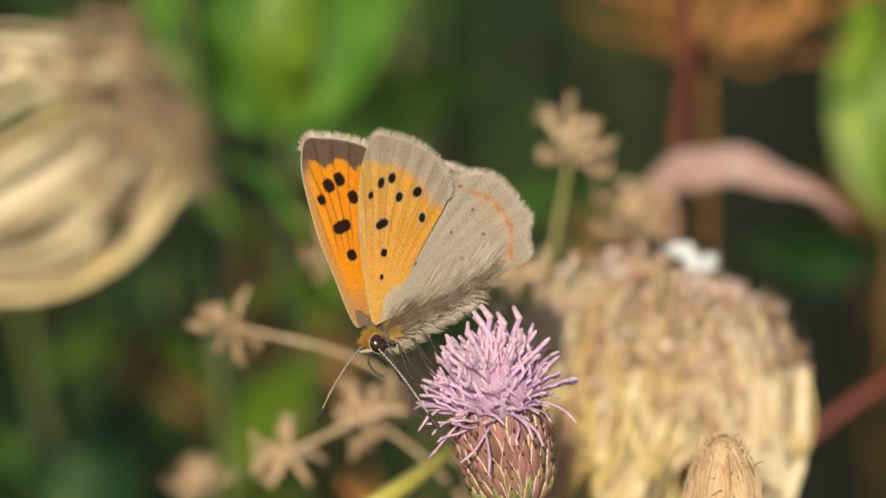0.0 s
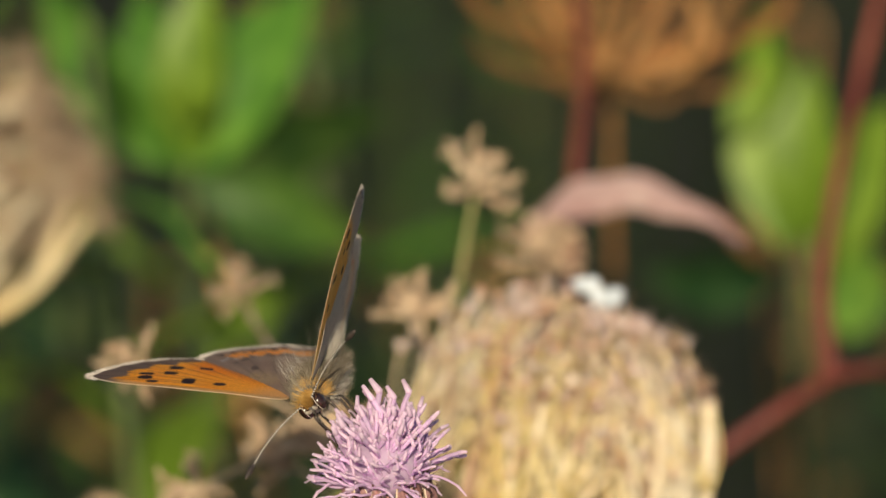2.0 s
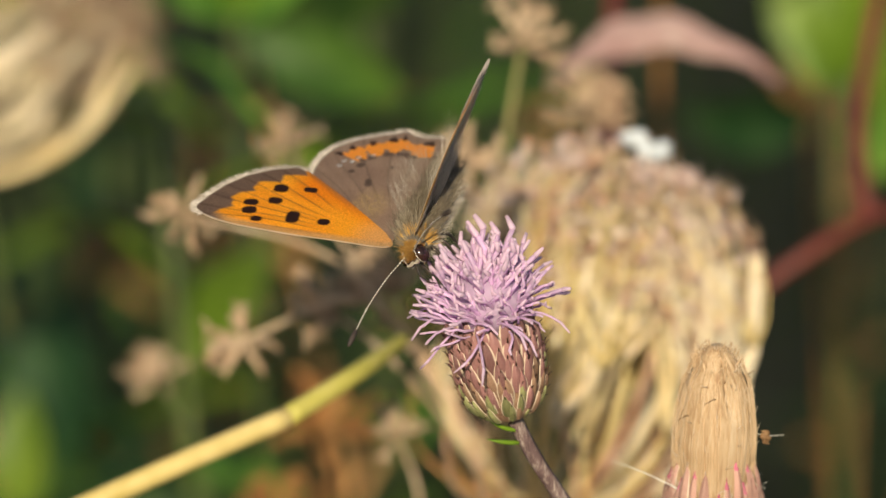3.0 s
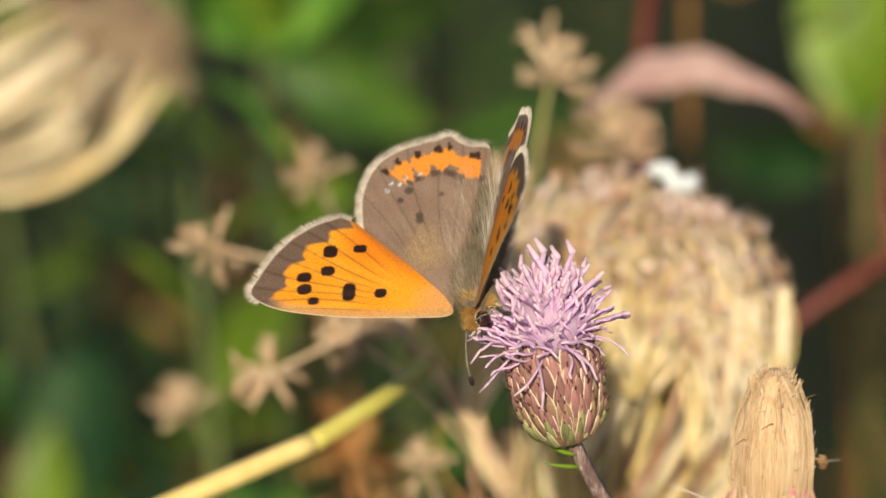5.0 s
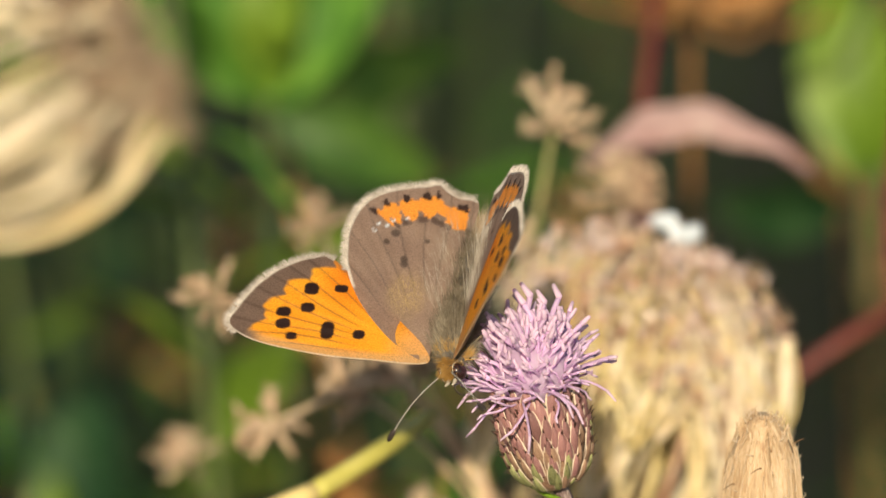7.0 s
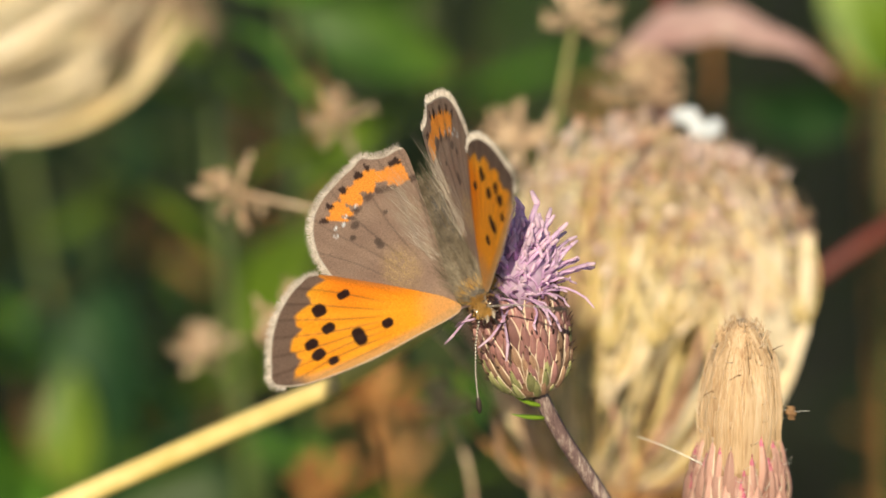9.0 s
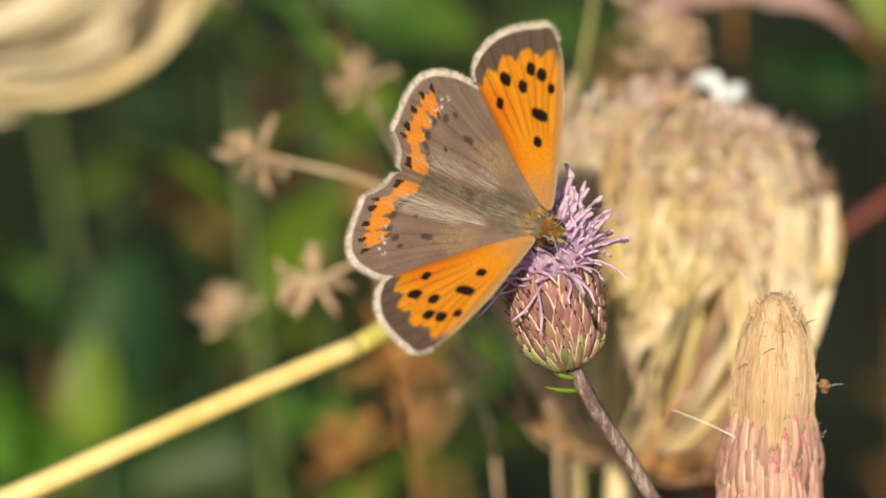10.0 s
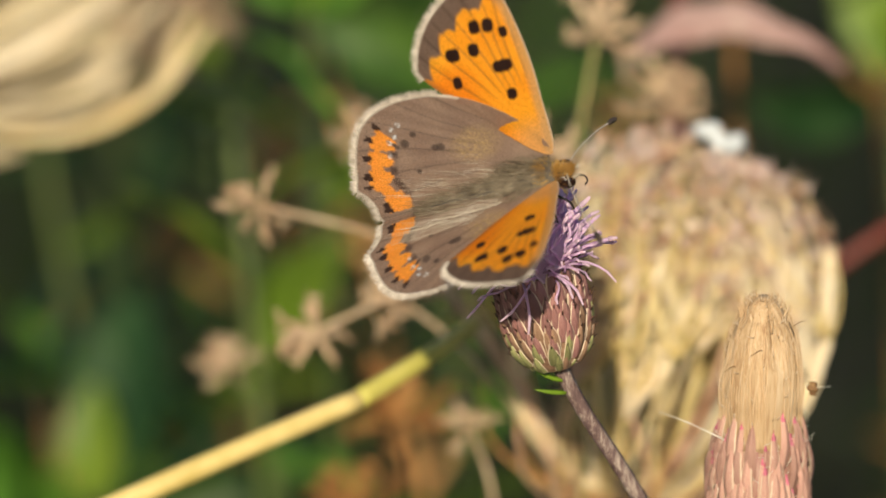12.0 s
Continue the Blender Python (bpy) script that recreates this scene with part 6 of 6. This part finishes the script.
    walk(WINGS["fl"], [
        (0.0, pose(-0.00137, 0, 0.00089, 22.11, 63.31, 24.45)), (0.5, pose(-0.00137, 0, 0.00089, 30.65, 44.24, 40.35)),
        (1.0, pose(-0.00137, 0, 0.00089, 8.26, 39.33, 12.90)), (1.5, pose(-0.00137, 0, 0.00089, 2.02, 40.25, 3.12)),
        (2.0, pose(-0.00137, 0, 0.00089, -3.37, 35.18, -5.83)), (2.5, pose(-0.00137, 0, 0.00089, 4.84, 37.44, 7.93)),
        (3.0, pose(-0.00137, 0, 0.00089, 2.22, 32.47, 4.13)), (3.2, pose(-0.00137, 0, 0.00089, 2.52, 32.64, 4.66)),
        (4.0, pose(-0.00137, 0, 0.00089, 3.76, 33.30, 6.83)), (4.8, pose(-0.00137, 0, 0.00089, 5.07, 33.91, 9.03)),
        (5.0, pose(-0.00137, 0, 0.00089, 5.41, 34.05, 9.59)), (5.5, pose(-0.00137, 0, 0.00089, 9.73, 38.86, 15.29)),
        (6.0, pose(-0.00137, 0, 0.00089, 6.89, 35.27, 11.82)), (6.5, pose(-0.00137, 0, 0.00089, 7.23, 34.15, 12.74)),
        (6.7, pose(-0.00137, 0, 0.00089, 6.69, 35.66, 11.38)), (7.5, pose(-0.00137, 0, 0.00089, 3.39, 41.57, 5.10)),
        (8.3, pose(-0.00137, 0, 0.00089, -1.73, 47.15, -2.35)), (8.5, pose(-0.00137, 0, 0.00089, -2.75, 48.60, -3.66)),
        (9.0, pose(-0.00137, 0, 0.00089, -3.63, 46.84, -4.97)), (9.5, pose(-0.00137, 0, 0.00089, -8.55, 38.63, -13.54)),
        (10.0, pose(-0.00137, 0, 0.00089, -7.29, 49.23, -9.59)), (10.5, pose(-0.00137, 0, 0.00089, -7.17, 49.56, -9.38)),
        (11.0, pose(-0.00137, 0, 0.00089, -8.39, 52.07, -10.59)), (11.5, pose(-0.00137, 0, 0.00089, -7.77, 51.39, -9.91)),
        (12.0, pose(-0.00137, 0, 0.00089, -6.78, 51.27, -8.67)),
    ])
    walk(WINGS["hr"], [
        (0.0, pose(0.00137, 0, 0.00074, -180.00, -81.98, -180.00)), (0.5, pose(0.00137, 0, 0.00074, 0.00, -51.93, 0.00)),
        (1.0, pose(0.00137, 0, 0.00074, 0.00, -48.61, 0.00)), (1.5, pose(0.00137, 0, 0.00074, 0.00, -37.07, 0.00)),
        (2.0, pose(0.00137, 0, 0.00074, 0.00, -40.49, 0.00)), (2.5, pose(0.00137, 0, 0.00074, -0.01, -37.85, 0.02)),
        (3.0, pose(0.00137, 0, 0.00074, 0.21, -35.84, -0.36)), (3.2, pose(0.00137, 0, 0.00074, 0.21, -36.57, -0.36)),
        (4.0, pose(0.00137, 0, 0.00074, 0.21, -39.48, -0.34)), (4.8, pose(0.00137, 0, 0.00074, 0.21, -42.38, -0.32)),
        (5.0, pose(0.00137, 0, 0.00074, 0.21, -43.12, -0.31)), (5.5, pose(0.00137, 0, 0.00074, 0.11, -37.48, -0.18)),
        (6.0, pose(0.00137, 0, 0.00074, 0.27, -42.51, -0.40)), (6.5, pose(0.00137, 0, 0.00074, 0.55, -49.98, -0.71)),
        (6.7, pose(0.00137, 0, 0.00074, 0.92, -48.34, -1.23)), (7.5, pose(0.00137, 0, 0.00074, 2.06, -42.44, -3.05)),
        (8.3, pose(0.00137, 0, 0.00074, 2.44, -33.53, -4.41)), (8.5, pose(0.00137, 0, 0.00074, 2.30, -29.60, -4.64)),
        (9.0, pose(0.00137, 0, 0.00074, 0.13, -25.38, -0.30)), (9.5, pose(0.00137, 0, 0.00074, 2.73, -34.86, -4.76)),
        (10.0, pose(0.00137, 0, 0.00074, 1.80, -19.28, -5.43)), (10.5, pose(0.00137, 0, 0.00074, 1.56, -18.56, -4.90)),
        (11.0, pose(0.00137, 0, 0.00074, 2.24, -27.48, -4.84)), (11.5, pose(0.00137, 0, 0.00074, 1.80, -19.44, -5.39)),
        (12.0, pose(0.00137, 0, 0.00074, 2.41, -21.82, -6.47)),
    ])
    walk(WINGS["hl"], [
        (0.0, pose(-0.00137, 0, 0.00074, 12.55, 69.40, 13.38)), (0.5, pose(-0.00137, 0, 0.00074, 27.12, 49.76, 33.86)),
        (1.0, pose(-0.00137, 0, 0.00074, 0.00, 40.22, 0.00)), (1.5, pose(-0.00137, 0, 0.00074, 0.00, 41.14, 0.00)),
        (2.0, pose(-0.00137, 0, 0.00074, 0.00, 37.78, 0.00)), (2.5, pose(-0.00137, 0, 0.00074, 0.00, 38.99, 0.00)),
        (3.0, pose(-0.00137, 0, 0.00074, 0.00, 34.22, 0.00)), (3.2, pose(-0.00137, 0, 0.00074, 0.00, 34.41, 0.00)),
        (4.0, pose(-0.00137, 0, 0.00074, 0.01, 34.21, 0.02)), (4.8, pose(-0.00137, 0, 0.00074, 0.02, 32.59, 0.04)),
        (5.0, pose(-0.00137, 0, 0.00074, 0.03, 32.18, 0.05)), (5.5, pose(-0.00137, 0, 0.00074, -0.03, 39.35, -0.05)),
        (6.0, pose(-0.00137, 0, 0.00074, 0.05, 33.32, 0.09)), (6.5, pose(-0.00137, 0, 0.00074, 0.15, 31.80, 0.28)),
        (6.7, pose(-0.00137, 0, 0.00074, 0.43, 32.49, 0.79)), (7.5, pose(-0.00137, 0, 0.00074, 1.69, 35.20, 2.93)),
        (8.3, pose(-0.00137, 0, 0.00074, 3.21, 37.86, 5.22)), (8.5, pose(-0.00137, 0, 0.00074, 3.64, 38.55, 5.83)),
        (9.0, pose(-0.00137, 0, 0.00074, 0.00, 44.38, 0.00)), (9.5, pose(-0.00137, 0, 0.00074, 2.41, 24.80, 5.73)),
        (10.0, pose(-0.00137, 0, 0.00074, 3.03, 43.25, 4.42)), (10.5, pose(-0.00137, 0, 0.00074, 3.75, 46.10, 5.20)),
        (11.0, pose(-0.00137, 0, 0.00074, 3.19, 44.59, 4.54)), (11.5, pose(-0.00137, 0, 0.00074, 4.09, 46.21, 5.65)),
        (12.0, pose(-0.00137, 0, 0.00074, 3.97, 54.37, 4.88)),
    ])
    walk(WINGS["r"], [
        (0.0, pose(0.00028, 0.00062, -0.00025, -32.0, 0, -67.0)), (0.5, pose(0.00028, 0.00062, -0.00025, -44.0, 0, -59.0)),
        (2.0, pose(0.00028, 0.00062, -0.00025, -4.0, 0, -31.0)), (2.5, pose(0.00028, 0.00062, -0.00025, -32.0, 0, -83.0)),
        (3.0, pose(0.00028, 0.00062, -0.00025, -4.0, 0, -23.0)), (5.0, pose(0.00028, 0.00062, -0.00025, -48.0, 0, -87.0)),
        (6.0, pose(0.00028, 0.00062, -0.00025, -36.0, 0, -71.0)), (6.5, pose(0.00028, 0.00062, -0.00025, -24.0, 0, -75.0)),
        (8.5, pose(0.00028, 0.00062, -0.00025, -48.0, 0, -71.0)), (9.0, pose(0.00028, 0.00062, -0.00025, -40.0, 0, -59.0)),
        (9.5, pose(0.00028, 0.00062, -0.00025, -36.0, 0, -71.0)), (10.0, pose(0.00028, 0.00062, -0.00025, 12.0, 0, -31.0)),
        (10.5, pose(0.00028, 0.00062, -0.00025, 20.0, 0, -47.0)), (11.0, pose(0.00028, 0.00062, -0.00025, -4.0, 0, -31.0)),
        (11.5, pose(0.00028, 0.00062, -0.00025, 4.0, 0, -47.0)), (12.0, pose(0.00028, 0.00062, -0.00025, 20.0, 0, -67.0)),
    ])
    walk(WINGS["l"], [
        (0.0, pose(-0.00028, 0.00062, -0.00025, -52.0, 0, 83.0)), (0.5, pose(-0.00028, 0.00062, -0.00025, 0.0, 0, 55.0)),
        (5.0, pose(-0.00028, 0.00062, -0.00025, 24.0, 0, 67.0)), (6.0, pose(-0.00028, 0.00062, -0.00025, -16.0, 0, 31.0)),
        (6.5, pose(-0.00028, 0.00062, -0.00025, 20.0, 0, 47.0)), (8.5, pose(-0.00028, 0.00062, -0.00025, 0.0, 0, 43.0)),
        (9.0, pose(-0.00028, 0.00062, -0.00025, 16.0, 0, 51.0)), (9.5, pose(-0.00028, 0.00062, -0.00025, 0.0, 0, 43.0)),
        (10.0, pose(-0.00028, 0.00062, -0.00025, 40.0, 0, 11.0)), (10.5, pose(-0.00028, 0.00062, -0.00025, -36.0, 0, 75.0)),
        (11.0, pose(-0.00028, 0.00062, -0.00025, 12.0, 0, 23.0)), (11.5, pose(-0.00028, 0.00062, -0.00025, -68.0, 0, 87.0)),
        (12.0, pose(-0.00028, 0.00062, -0.00025, -44.0, 0, 75.0)),
    ])


motions()
